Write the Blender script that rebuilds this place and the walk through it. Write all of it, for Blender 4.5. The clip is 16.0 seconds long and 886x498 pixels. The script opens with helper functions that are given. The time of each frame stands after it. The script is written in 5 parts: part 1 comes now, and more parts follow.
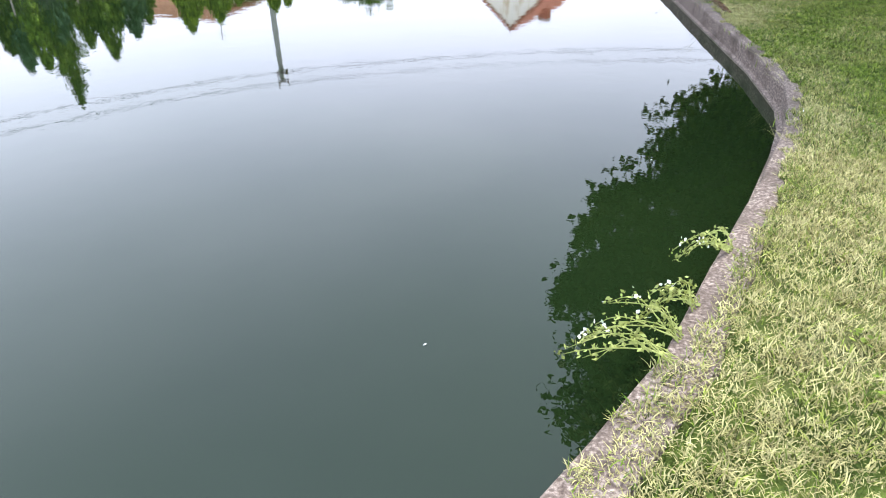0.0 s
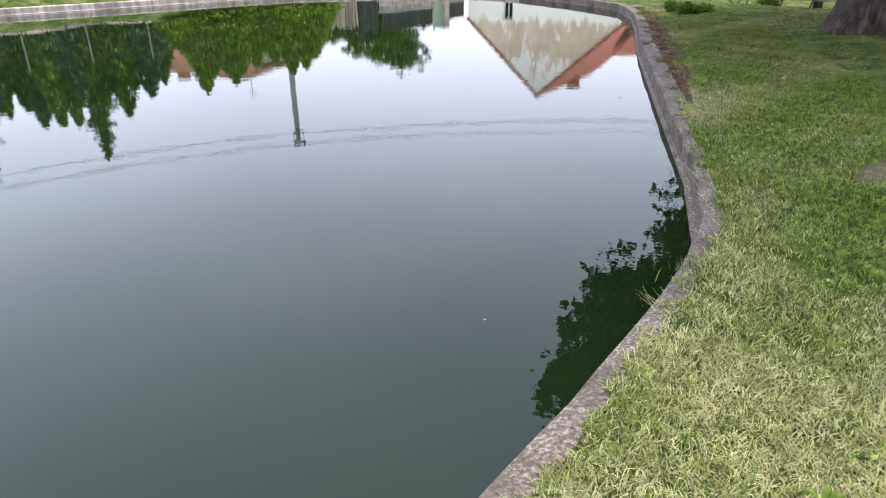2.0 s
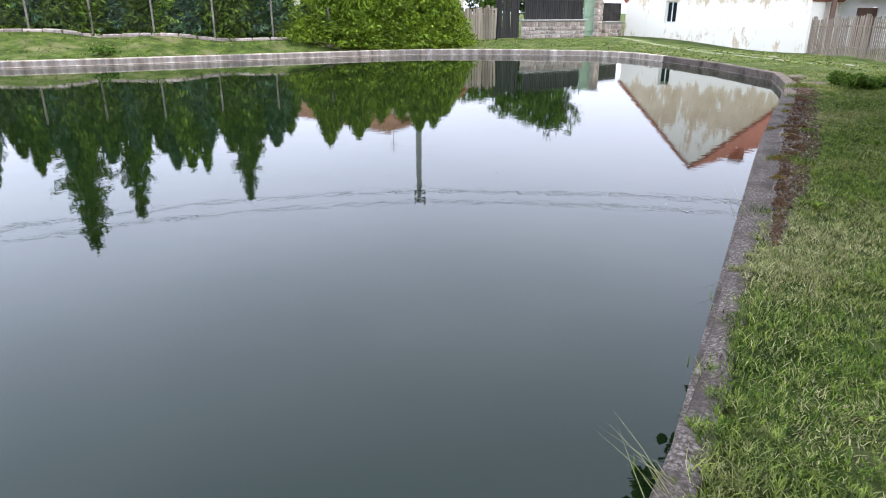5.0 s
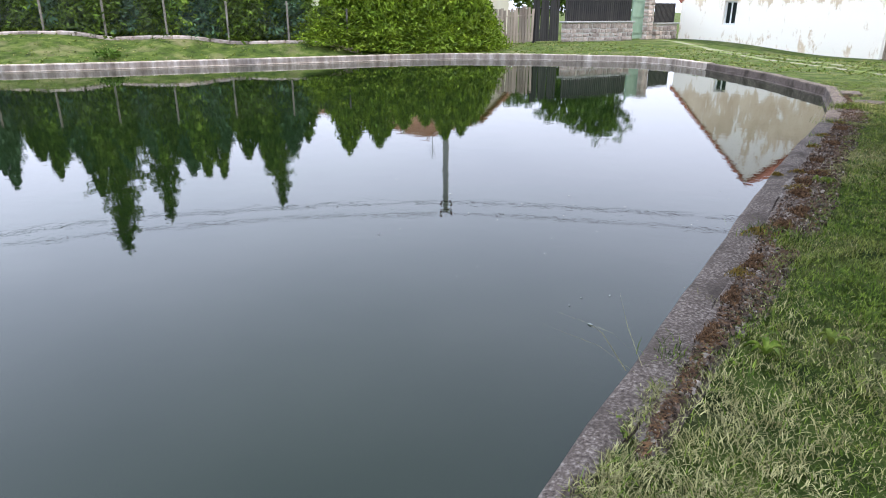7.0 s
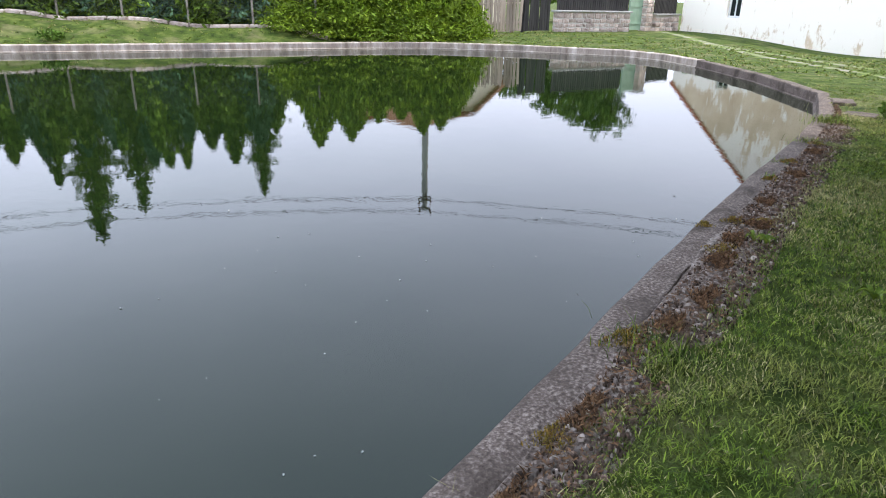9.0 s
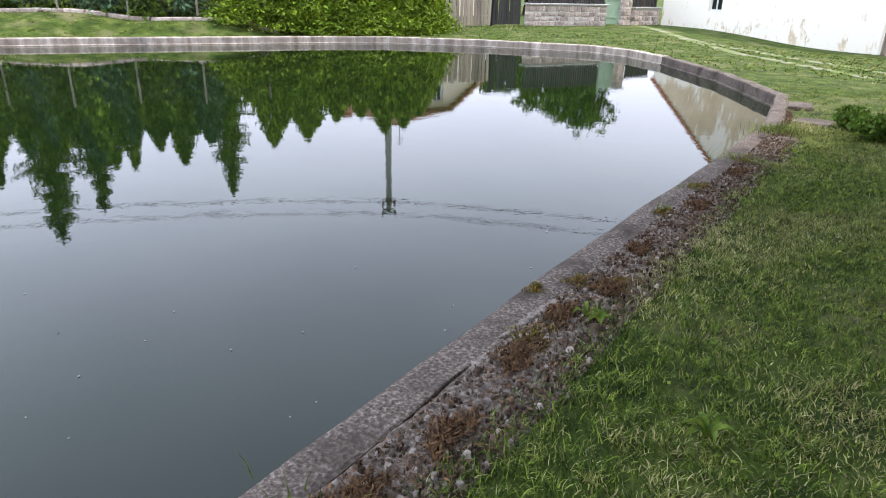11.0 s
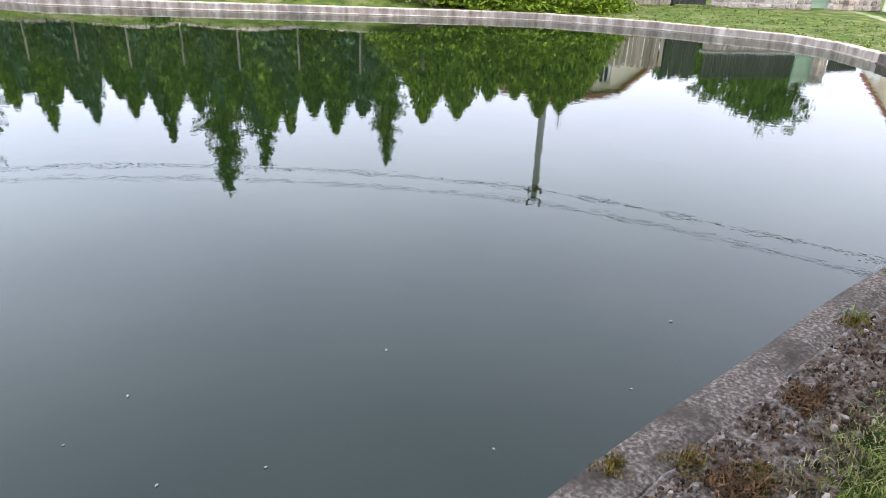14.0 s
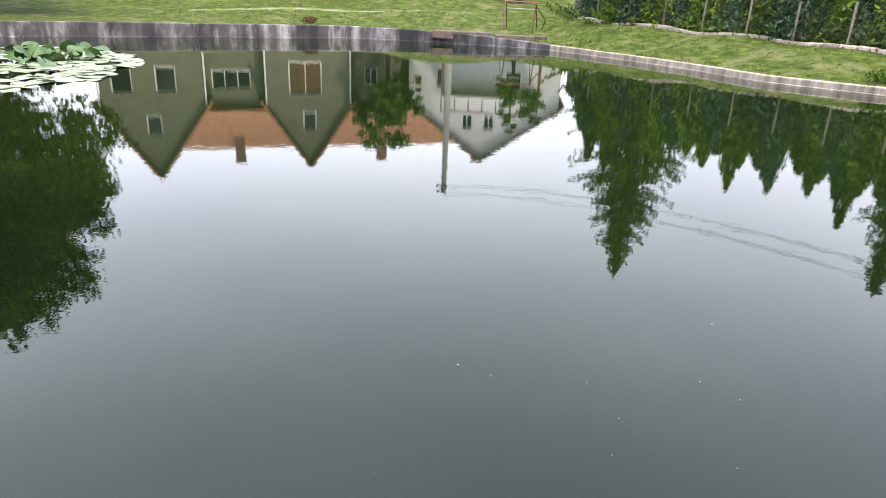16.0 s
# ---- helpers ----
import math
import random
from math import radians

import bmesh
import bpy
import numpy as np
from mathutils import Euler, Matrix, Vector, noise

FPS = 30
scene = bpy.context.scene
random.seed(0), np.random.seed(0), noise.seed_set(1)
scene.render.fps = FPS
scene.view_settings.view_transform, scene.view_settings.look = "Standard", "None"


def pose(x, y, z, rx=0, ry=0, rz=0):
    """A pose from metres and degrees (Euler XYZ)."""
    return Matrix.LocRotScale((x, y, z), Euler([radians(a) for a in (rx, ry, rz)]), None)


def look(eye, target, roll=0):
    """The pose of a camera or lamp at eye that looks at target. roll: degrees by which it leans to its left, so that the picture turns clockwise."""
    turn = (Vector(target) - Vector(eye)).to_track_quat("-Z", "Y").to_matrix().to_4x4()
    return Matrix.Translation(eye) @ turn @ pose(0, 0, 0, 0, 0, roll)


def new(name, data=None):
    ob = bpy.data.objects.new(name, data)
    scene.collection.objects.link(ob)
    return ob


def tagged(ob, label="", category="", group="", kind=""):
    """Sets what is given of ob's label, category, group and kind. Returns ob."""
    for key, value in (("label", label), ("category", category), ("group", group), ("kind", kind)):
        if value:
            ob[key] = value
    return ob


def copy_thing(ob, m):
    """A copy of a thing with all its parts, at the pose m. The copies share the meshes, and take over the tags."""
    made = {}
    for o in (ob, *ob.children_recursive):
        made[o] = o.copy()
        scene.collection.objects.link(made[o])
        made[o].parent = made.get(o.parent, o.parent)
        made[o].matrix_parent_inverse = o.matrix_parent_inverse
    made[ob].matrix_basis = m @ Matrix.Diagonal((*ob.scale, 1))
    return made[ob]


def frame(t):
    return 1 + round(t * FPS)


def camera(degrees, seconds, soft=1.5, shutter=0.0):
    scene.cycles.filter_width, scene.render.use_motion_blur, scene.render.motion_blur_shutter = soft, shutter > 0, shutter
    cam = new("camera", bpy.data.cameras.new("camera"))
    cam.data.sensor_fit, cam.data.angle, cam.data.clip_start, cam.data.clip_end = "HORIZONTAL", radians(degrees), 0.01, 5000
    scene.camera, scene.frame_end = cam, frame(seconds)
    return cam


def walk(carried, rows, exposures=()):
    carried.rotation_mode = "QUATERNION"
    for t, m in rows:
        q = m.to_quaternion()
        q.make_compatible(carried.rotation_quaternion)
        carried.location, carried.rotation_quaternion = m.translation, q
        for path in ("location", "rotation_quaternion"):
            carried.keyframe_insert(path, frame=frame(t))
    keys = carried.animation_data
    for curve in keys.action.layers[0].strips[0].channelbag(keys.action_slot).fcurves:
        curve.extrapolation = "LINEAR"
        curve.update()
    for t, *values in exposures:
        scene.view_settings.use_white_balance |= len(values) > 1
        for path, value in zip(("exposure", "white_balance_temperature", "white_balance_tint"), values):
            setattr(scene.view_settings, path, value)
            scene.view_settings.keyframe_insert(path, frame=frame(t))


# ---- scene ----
cam = camera(67.8, 16.0, soft=1.0)
PATH = [
    (0, (0.199, 0.572, 1.446), (-0.051, 2.298, 0.467), -1.4),
    (0.5, (0.525, 0.932, 1.42), (0.232, 2.683, 0.499), -1.2),
    (1, (0.833, 1.376, 1.412), (0.511, 3.14, 0.525), -0.7),
    (1.5, (1.146, 1.719, 1.433), (0.806, 3.495, 0.58), -0.6),
    (2, (1.373, 2.062, 1.424), (0.991, 3.843, 0.598), -0.6),
    (2.5, (1.618, 2.474, 1.428), (1.205, 4.264, 0.637), -0.4),
    (3, (1.853, 2.931, 1.397), (1.398, 4.725, 0.638), -0.6),
    (3.5, (2.007, 3.428, 1.354), (1.489, 5.212, 0.613), -0.3),
    (4, (2.149, 3.901, 1.313), (1.557, 5.673, 0.598), -0.2),
    (4.5, (2.237, 4.391, 1.3), (1.533, 6.131, 0.609), 0.1),
    (5, (2.309, 4.825, 1.303), (1.47, 6.51, 0.628), 0.1),
    (7.3, (2.886, 7.428, 1.39), (1.878, 9.014, 0.706), 0.3),
    (7.5, (2.915, 7.633, 1.386), (1.9, 9.213, 0.698), 0.5),
    (8, (3.017, 8.159, 1.369), (1.992, 9.733, 0.681), 0.7),
    (8.5, (3.115, 8.601, 1.404), (2.088, 10.169, 0.706), 0.9),
    (9, (3.122, 9.102, 1.42), (2.105, 10.668, 0.705), 1.3),
    (11.3, (3.559, 11.077, 1.396), (2.55, 12.638, 0.657), 1.5),
    (11.5, (3.554, 11.227, 1.403), (2.554, 12.786, 0.648), 1.7),
    (12, (3.524, 11.615, 1.404), (2.533, 13.167, 0.626), 1.9),
    (12.5, (3.411, 11.972, 1.393), (2.429, 13.519, 0.59), 2.1),
    (13, (3.259, 12.185, 1.415), (2.249, 13.708, 0.603), 2.5),
    (13.5, (3.149, 12.153, 1.462), (2.05, 13.608, 0.642), 2.9),
    (14, (3.097, 12.115, 1.465), (1.762, 13.359, 0.646), 2.7),
    (14.5, (3.122, 12.011, 1.487), (1.541, 12.925, 0.662), 2.7),
    (15, (3.09, 11.82, 1.585), (1.33, 12.329, 0.782), 2.7),
    (15.5, (3.018, 11.601, 1.68), (1.171, 11.702, 0.905), 2.8),
    (16, (3.041, 11.314, 1.694), (1.194, 10.975, 0.975), 2.4),
]
walk(cam, [(t, look(eye, target, roll)) for t, eye, target, roll in PATH],
     exposures=[(0.0, 0.42, 6500, 10), (1.5, 0.1, 6500, 10), (3.0, 0.0, 6450, 10), (5.0, -0.07, 6400, 10), (9.0, -0.12, 6450, 10), (12.5, 0.05, 6600, 10), (14.0, 0.25, 6600, 10), (15.0, 0.42, 6800, 10), (15.5, 0.38, 7000, 10), (16.0, 0.14, 7100, 10)])

# ---- world, sun ----
SUN_AZ, SUN_EL = 35.0, 58.0   # compass from +y clockwise, and height, in degrees
world = bpy.data.worlds.new("sky")
scene.world = world
world.use_nodes = True
wn, wl = world.node_tree.nodes, world.node_tree.links
wn.clear()
sky = wn.new("ShaderNodeTexSky")
sky.sky_type, sky.sun_disc = "NISHITA", False
sky.sun_elevation, sky.sun_rotation = radians(SUN_EL), radians(SUN_AZ)
sky.air_density, sky.dust_density = 1.0, 3.0
w_co = wn.new("ShaderNodeTexCoord")
w_map = wn.new("ShaderNodeMapping")
w_map.inputs["Scale"].default_value = (1.0, 1.0, 2.6)
w_noise = wn.new("ShaderNodeTexNoise")
w_noise.inputs["Scale"].default_value, w_noise.inputs["Detail"].default_value = 1.6, 5.0
w_ramp = wn.new("ShaderNodeValToRGB")
w_ramp.color_ramp.elements[0].position, w_ramp.color_ramp.elements[0].color = 0.3, (5.4, 5.8, 7.0, 1)
w_ramp.color_ramp.elements[1].position, w_ramp.color_ramp.elements[1].color = 0.7, (6.75, 7.1, 8.3, 1)
w_mix = wn.new("ShaderNodeMixRGB")
w_mix.inputs["Fac"].default_value = 0.92
w_bg = wn.new("ShaderNodeBackground")
w_bg.inputs["Strength"].default_value = 0.4
w_out = wn.new("ShaderNodeOutputWorld")
wl.new(w_co.outputs["Generated"], w_map.inputs["Vector"])
wl.new(w_map.outputs["Vector"], w_noise.inputs["Vector"])
wl.new(w_noise.outputs["Fac"], w_ramp.inputs["Fac"])
wl.new(sky.outputs["Color"], w_mix.inputs["Color1"])
wl.new(w_ramp.outputs["Color"], w_mix.inputs["Color2"])
w_sep = wn.new("ShaderNodeSeparateXYZ")
wl.new(w_co.outputs["Generated"], w_sep.inputs["Vector"])
w_high = wn.new("ShaderNodeValToRGB")     # haze low down, thinner and bluer cloud above
w_high.color_ramp.elements[0].position, w_high.color_ramp.elements[0].color = 0.12, (0.945, 0.93, 0.96, 1)
w_high.color_ramp.elements[1].position, w_high.color_ramp.elements[1].color = 0.75, (0.88, 1.0, 1.06, 1)
wl.new(w_sep.outputs["Z"], w_high.inputs["Fac"])
w_tint = wn.new("ShaderNodeMixRGB")
w_tint.blend_type = "MULTIPLY"
w_tint.inputs["Fac"].default_value = 1.0
wl.new(w_mix.outputs["Color"], w_tint.inputs["Color1"])
wl.new(w_high.outputs["Color"], w_tint.inputs["Color2"])
w_way = wn.new("ShaderNodeVectorMath")     # the cloud is thinner and brighter towards the south-west
w_way.operation = "DOT_PRODUCT"
w_way.inputs[1].default_value = (-0.5, -0.85, 0.0)
wl.new(w_co.outputs["Generated"], w_way.inputs[0])
w_side = wn.new("ShaderNodeMapRange")
w_side.inputs["From Min"].default_value, w_side.inputs["From Max"].default_value = -0.9, 0.9
w_side.inputs["To Min"].default_value, w_side.inputs["To Max"].default_value = 0.84, 1.4
wl.new(w_way.outputs["Value"], w_side.inputs["Value"])
w_veil = wn.new("ShaderNodeVectorMath")
w_veil.operation = "SCALE"
wl.new(w_tint.outputs["Color"], w_veil.inputs[0])
wl.new(w_side.outputs["Result"], w_veil.inputs["Scale"])
wl.new(w_veil.outputs["Vector"], w_bg.inputs["Color"])
wl.new(w_bg.outputs["Background"], w_out.inputs["Surface"])
sun_data = bpy.data.lights.new("sun", "SUN")
sun_data.energy, sun_data.angle, sun_data.color = 5.0, radians(3.0), (1.0, 0.93, 0.82)
sun = new("sun", sun_data)
sun_from = Vector((math.sin(radians(SUN_AZ)) * math.cos(radians(SUN_EL)), math.cos(radians(SUN_AZ)) * math.cos(radians(SUN_EL)), math.sin(radians(SUN_EL))))
sun.matrix_world = look(sun_from * 60, (0, 0, 0))

# ---- materials ----
def material(name, colours, scale=6.0, rough=0.8, bump=0.3, bump_scale=None, metal=0.0, detail=6.0, stain=None, stain_scale=1.2,
             stain_edge=(0.5, 0.62), stretch=(1, 1, 1), vary=0.0, island=0.0, trans=0.0, spec=0.4, bump_dist=0.01):
    """Noise between the colours, large stains, relief; vary: by object, island: by loose piece."""
    m = bpy.data.materials.new(name)
    m.use_nodes = True
    nt = m.node_tree
    n, l = nt.nodes, nt.links
    bsdf = n["Principled BSDF"]
    bsdf.inputs["Roughness"].default_value, bsdf.inputs["Metallic"].default_value = rough, metal
    bsdf.inputs["Specular IOR Level"].default_value = spec
    geo = n.new("ShaderNodeNewGeometry")
    mp = n.new("ShaderNodeMapping")
    mp.inputs["Scale"].default_value = stretch
    l.new(geo.outputs["Position"], mp.inputs["Vector"])
    noi = n.new("ShaderNodeTexNoise")
    noi.inputs["Scale"].default_value, noi.inputs["Detail"].default_value, noi.inputs["Roughness"].default_value = scale, detail, 0.65
    l.new(mp.outputs["Vector"], noi.inputs["Vector"])
    ramp = n.new("ShaderNodeValToRGB")
    e = ramp.color_ramp.elements
    while len(e) < len(colours):
        e.new(0.5)
    for i, c in enumerate(colours):
        e[i].position = 0.32 + 0.36 * i / max(1, len(colours) - 1)
        e[i].color = (*c, 1)
    l.new(noi.outputs["Fac"], ramp.inputs["Fac"])
    col = ramp.outputs["Color"]
    if stain:
        sn = n.new("ShaderNodeTexNoise")
        sn.inputs["Scale"].default_value, sn.inputs["Detail"].default_value, sn.inputs["Roughness"].default_value = stain_scale, 8.0, 0.62
        l.new(mp.outputs["Vector"], sn.inputs["Vector"])
        sr = n.new("ShaderNodeValToRGB")
        sr.color_ramp.elements[0].position, sr.color_ramp.elements[1].position = stain_edge
        l.new(sn.outputs["Fac"], sr.inputs["Fac"])
        mx = n.new("ShaderNodeMixRGB")
        l.new(sr.outputs["Color"], mx.inputs["Fac"])
        l.new(col, mx.inputs["Color1"])
        mx.inputs["Color2"].default_value = (*stain, 1)
        col = mx.outputs["Color"]
    for amount, out in ((vary, "obj"), (island, "isl")):
        if amount:
            src = n.new("ShaderNodeObjectInfo").outputs["Random"] if out == "obj" else geo.outputs["Random Per Island"]
            mr = n.new("ShaderNodeMapRange")
            mr.inputs["To Min"].default_value, mr.inputs["To Max"].default_value = 1 - amount, 1 + amount
            l.new(src, mr.inputs["Value"])
            hs = n.new("ShaderNodeHueSaturation")
            l.new(mr.outputs["Result"], hs.inputs["Value"])
            l.new(col, hs.inputs["Color"])
            col = hs.outputs["Color"]
    l.new(col, bsdf.inputs["Base Color"])
    if bump:
        bn = n.new("ShaderNodeTexNoise")
        bn.inputs["Scale"].default_value, bn.inputs["Detail"].default_value = bump_scale or scale * 5, 6.0
        l.new(mp.outputs["Vector"], bn.inputs["Vector"])
        bp = n.new("ShaderNodeBump")
        bp.inputs["Strength"].default_value, bp.inputs["Distance"].default_value = bump, bump_dist
        l.new(bn.outputs["Fac"], bp.inputs["Height"])
        l.new(bp.outputs["Normal"], bsdf.inputs["Normal"])
    if trans:
        tr = n.new("ShaderNodeBsdfTranslucent")
        l.new(col, tr.inputs["Color"])
        ms = n.new("ShaderNodeMixShader")
        ms.inputs["Fac"].default_value = trans
        l.new(bsdf.outputs["BSDF"], ms.inputs[1])
        l.new(tr.outputs["BSDF"], ms.inputs[2])
        l.new(ms.outputs["Shader"], n["Material Output"].inputs["Surface"])
    return m


LAWN = material("lawn", [(0.02, 0.033, 0.007), (0.055, 0.08, 0.014), (0.12, 0.14, 0.035)], scale=2.6, rough=0.95, bump=0.9, bump_scale=55, detail=10,
                stain=(0.17, 0.15, 0.075), stain_scale=0.9, stain_edge=(0.52, 0.72), spec=0.1, bump_dist=0.03)
BLADE = material("grass blade", [(0.03, 0.06, 0.005), (0.088, 0.132, 0.012), (0.21, 0.25, 0.04)], scale=13, rough=0.65, bump=0, island=0.8, trans=0.25, spec=0.2, detail=3.0,
                 stain=(0.2, 0.195, 0.055), stain_scale=1.1, stain_edge=(0.5, 0.75))
STRAW = material("dry grass blade", [(0.19, 0.17, 0.065), (0.43, 0.39, 0.19)], scale=9.0, rough=0.8, bump=0, island=0.5, trans=0.22, spec=0.1)
CONCRETE = material("old concrete", [(0.04, 0.028, 0.022), (0.125, 0.094, 0.078), (0.33, 0.27, 0.23)], scale=60, rough=0.9, bump=1.0, bump_scale=60, detail=10,
                    stain=(0.062, 0.046, 0.037), stain_scale=2.6, stain_edge=(0.47, 0.66), spec=0.15)
STREAKED = material("streaked concrete", [(0.19, 0.145, 0.115), (0.34, 0.275, 0.225), (0.56, 0.48, 0.42)], scale=4.0, rough=0.9, bump=0.5, bump_scale=30, detail=8,
                    stretch=(1, 1, 0.3), stain=(0.11, 0.09, 0.08), stain_scale=0.9, stain_edge=(0.54, 0.74), spec=0.2)
WALL_DARK = material("dark streaked concrete", [(0.045, 0.04, 0.045), (0.1, 0.09, 0.095), (0.34, 0.31, 0.32)], scale=2.0, rough=0.9, bump=0.5, bump_scale=30, detail=8,
                     stretch=(1, 1, 0.3), stain=(0.035, 0.032, 0.038), stain_scale=0.9, stain_edge=(0.46, 0.6), spec=0.2)
RUBBLE = material("gravel and leaf litter", [(0.04, 0.029, 0.023), (0.15, 0.113, 0.094), (0.34, 0.285, 0.25)], scale=38, rough=0.95, bump=1.0, bump_scale=90, detail=10,
                  stain=(0.085, 0.047, 0.028), stain_scale=3.2, stain_edge=(0.52, 0.68), spec=0.15, bump_dist=0.02)
CLOD = material("crumbly brown earth", [(0.04, 0.027, 0.02), (0.16, 0.11, 0.083)], scale=22, rough=1.0, bump=0.8, bump_scale=120, island=0.75, spec=0.05)
REDLITTER = material("rusty moss litter", [(0.055, 0.03, 0.017), (0.155, 0.085, 0.042)], scale=30, rough=1.0, bump=0, island=0.7, spec=0.1)
PEBBLE = material("pebble", [(0.12, 0.095, 0.08), (0.3, 0.25, 0.215)], scale=20, rough=0.9, bump=0.3, vary=0.0, island=0.7, spec=0.1)
LITTER = material("dead leaf", [(0.06, 0.03, 0.015), (0.16, 0.085, 0.04)], scale=12, rough=0.85, bump=0, island=0.5, spec=0.2)
MOSS = material("moss", [(0.09, 0.065, 0.014), (0.19, 0.14, 0.03), (0.27, 0.14, 0.04)], scale=30, rough=1.0, bump=1.0, bump_scale=120, spec=0.05, bump_dist=0.02, island=0.6)
PLASTER = material("peeling plaster", [(0.56, 0.42, 0.28), (0.74, 0.59, 0.42)], scale=1.2, rough=0.9, bump=0.4, bump_scale=14, detail=9, spec=0.2)


def limewash_zones(m):
    """White limewash over tan plaster: whole low on the wall, flaked off in the middle, in patches near the apex."""
    n, l = m.node_tree.nodes, m.node_tree.links
    bsdf = n["Principled BSDF"]
    under = bsdf.inputs["Base Color"].links[0].from_socket
    g = n.new("ShaderNodeNewGeometry")
    sep = n.new("ShaderNodeSeparateXYZ")
    l.new(g.outputs["Position"], sep.inputs["Vector"])
    div = n.new("ShaderNodeMath")
    div.operation = "DIVIDE"
    div.inputs[1].default_value = 6.6
    l.new(sep.outputs["Z"], div.inputs[0])
    zone = n.new("ShaderNodeValToRGB")
    e = zone.color_ramp.elements
    e[0].position, e[0].color = 0.0, (0.58, 0.58, 0.58, 1)
    e[1].position, e[1].color = 1.0, (0.62, 0.62, 0.62, 1)
    for q, c in ((0.14, 0.66), (0.24, 0.64), (0.32, 0.46), (0.52, 0.44), (0.66, 0.57)):
        k = e.new(q)
        k.color = (c, c, c, 1)
    l.new(div.outputs[0], zone.inputs["Fac"])
    mp = n.new("ShaderNodeMapping")
    mp.inputs["Scale"].default_value = (1, 1, 0.4)
    l.new(g.outputs["Position"], mp.inputs["Vector"])
    noi = n.new("ShaderNodeTexNoise")
    noi.inputs["Scale"].default_value, noi.inputs["Detail"].default_value, noi.inputs["Roughness"].default_value = 2.4, 10.0, 0.74
    l.new(mp.outputs["Vector"], noi.inputs["Vector"])
    add = n.new("ShaderNodeMath")
    l.new(zone.outputs["Color"], add.inputs[0])
    l.new(noi.outputs["Fac"], add.inputs[1])
    edge = n.new("ShaderNodeValToRGB")
    edge.color_ramp.elements[0].position, edge.color_ramp.elements[1].position = 0.5, 0.53
    half = n.new("ShaderNodeMath")
    half.operation = "MULTIPLY"
    half.inputs[1].default_value = 0.5
    l.new(add.outputs[0], half.inputs[0])
    l.new(half.outputs[0], edge.inputs["Fac"])
    mix = n.new("ShaderNodeMixRGB")
    l.new(edge.outputs["Color"], mix.inputs["Fac"])
    l.new(under, mix.inputs["Color1"])
    mix.inputs["Color2"].default_value = (0.9, 0.815, 0.7, 1)
    l.new(mix.outputs["Color"], bsdf.inputs["Base Color"])


limewash_zones(PLASTER)
LIME = material("white limewash", [(0.74, 0.72, 0.69), (0.84, 0.83, 0.81)], scale=1.6, rough=0.9, bump=0.4, bump_scale=16, stain=(0.55, 0.47, 0.42),
                stain_scale=0.9, stain_edge=(0.66, 0.72), spec=0.2)
RED_TILE = material("red roof tile", [(0.26, 0.085, 0.05), (0.36, 0.13, 0.08)], scale=4, rough=0.85, bump=0.3, vary=0.12, spec=0.2)
ORANGE_TILE = material("orange roof tile", [(0.23, 0.11, 0.062), (0.33, 0.165, 0.095)], scale=3, rough=0.85, bump=0.3, vary=0.12, spec=0.2)
RENDER = material("grey-green render", [(0.12, 0.118, 0.08), (0.15, 0.148, 0.105)], scale=1.5, rough=0.9, bump=0.3, bump_scale=40, spec=0.2)
CREAM = material("cream render", [(0.66, 0.57, 0.42), (0.74, 0.66, 0.5)], scale=1.5, rough=0.9, bump=0.3, bump_scale=40, spec=0.2)
OFFWHITE = material("pale render", [(0.52, 0.51, 0.5), (0.62, 0.61, 0.59)], scale=1.5, rough=0.9, bump=0.3, bump_scale=40, spec=0.2)
WOOD = material("weathered grey wood", [(0.22, 0.165, 0.125), (0.36, 0.285, 0.225)], scale=5, rough=0.85, bump=0.5, bump_scale=40, stretch=(1, 1, 0.1), vary=0.25, spec=0.2)
DARK_WOOD = material("dark stained wood", [(0.018, 0.015, 0.014), (0.045, 0.038, 0.033)], scale=6, rough=0.75, bump=0.4, bump_scale=40, stretch=(1, 1, 0.1), vary=0.2)
BROWN_WOOD = material("brown painted wood", [(0.13, 0.07, 0.05), (0.2, 0.12, 0.09)], scale=6, rough=0.7, bump=0.4, stretch=(1, 1, 0.1), vary=0.2)
WHITE_PAINT = material("white painted wood", [(0.62, 0.61, 0.58), (0.75, 0.74, 0.71)], scale=5, rough=0.6, bump=0.2)
STONE = material("rubble stone", [(0.3, 0.22, 0.18), (0.44, 0.34, 0.285), (0.55, 0.46, 0.4)], scale=7, rough=0.9, bump=0.6, bump_scale=40, vary=0.3, spec=0.2)
MORTAR = material("lime mortar", [(0.42, 0.37, 0.32), (0.54, 0.49, 0.43)], scale=10, rough=0.95, bump=0.5, spec=0.15)
GREEN_METAL = material("green painted sheet metal", [(0.2, 0.29, 0.2), (0.27, 0.36, 0.26)], scale=2, rough=0.5, bump=0.15, spec=0.4)
RUST = material("rusty steel", [(0.05, 0.028, 0.02), (0.12, 0.06, 0.035)], scale=20, rough=0.8, bump=0.4, metal=0.3)
RED_STEEL = material("faded red painted steel", [(0.18, 0.05, 0.06), (0.28, 0.1, 0.11)], scale=10, rough=0.6, bump=0.2)
GALV = material("galvanised steel", [(0.3, 0.3, 0.3), (0.42, 0.42, 0.41)], scale=12, rough=0.5, bump=0.2, metal=0.7)
WIRE = material("dull old wire", [(0.05, 0.055, 0.05), (0.09, 0.095, 0.09)], scale=12, rough=0.7, bump=0)
FENCE_POST = material("grey-brown fence post", [(0.12, 0.1, 0.08), (0.24, 0.21, 0.17)], scale=8, rough=0.9, bump=0.3, vary=0.35)
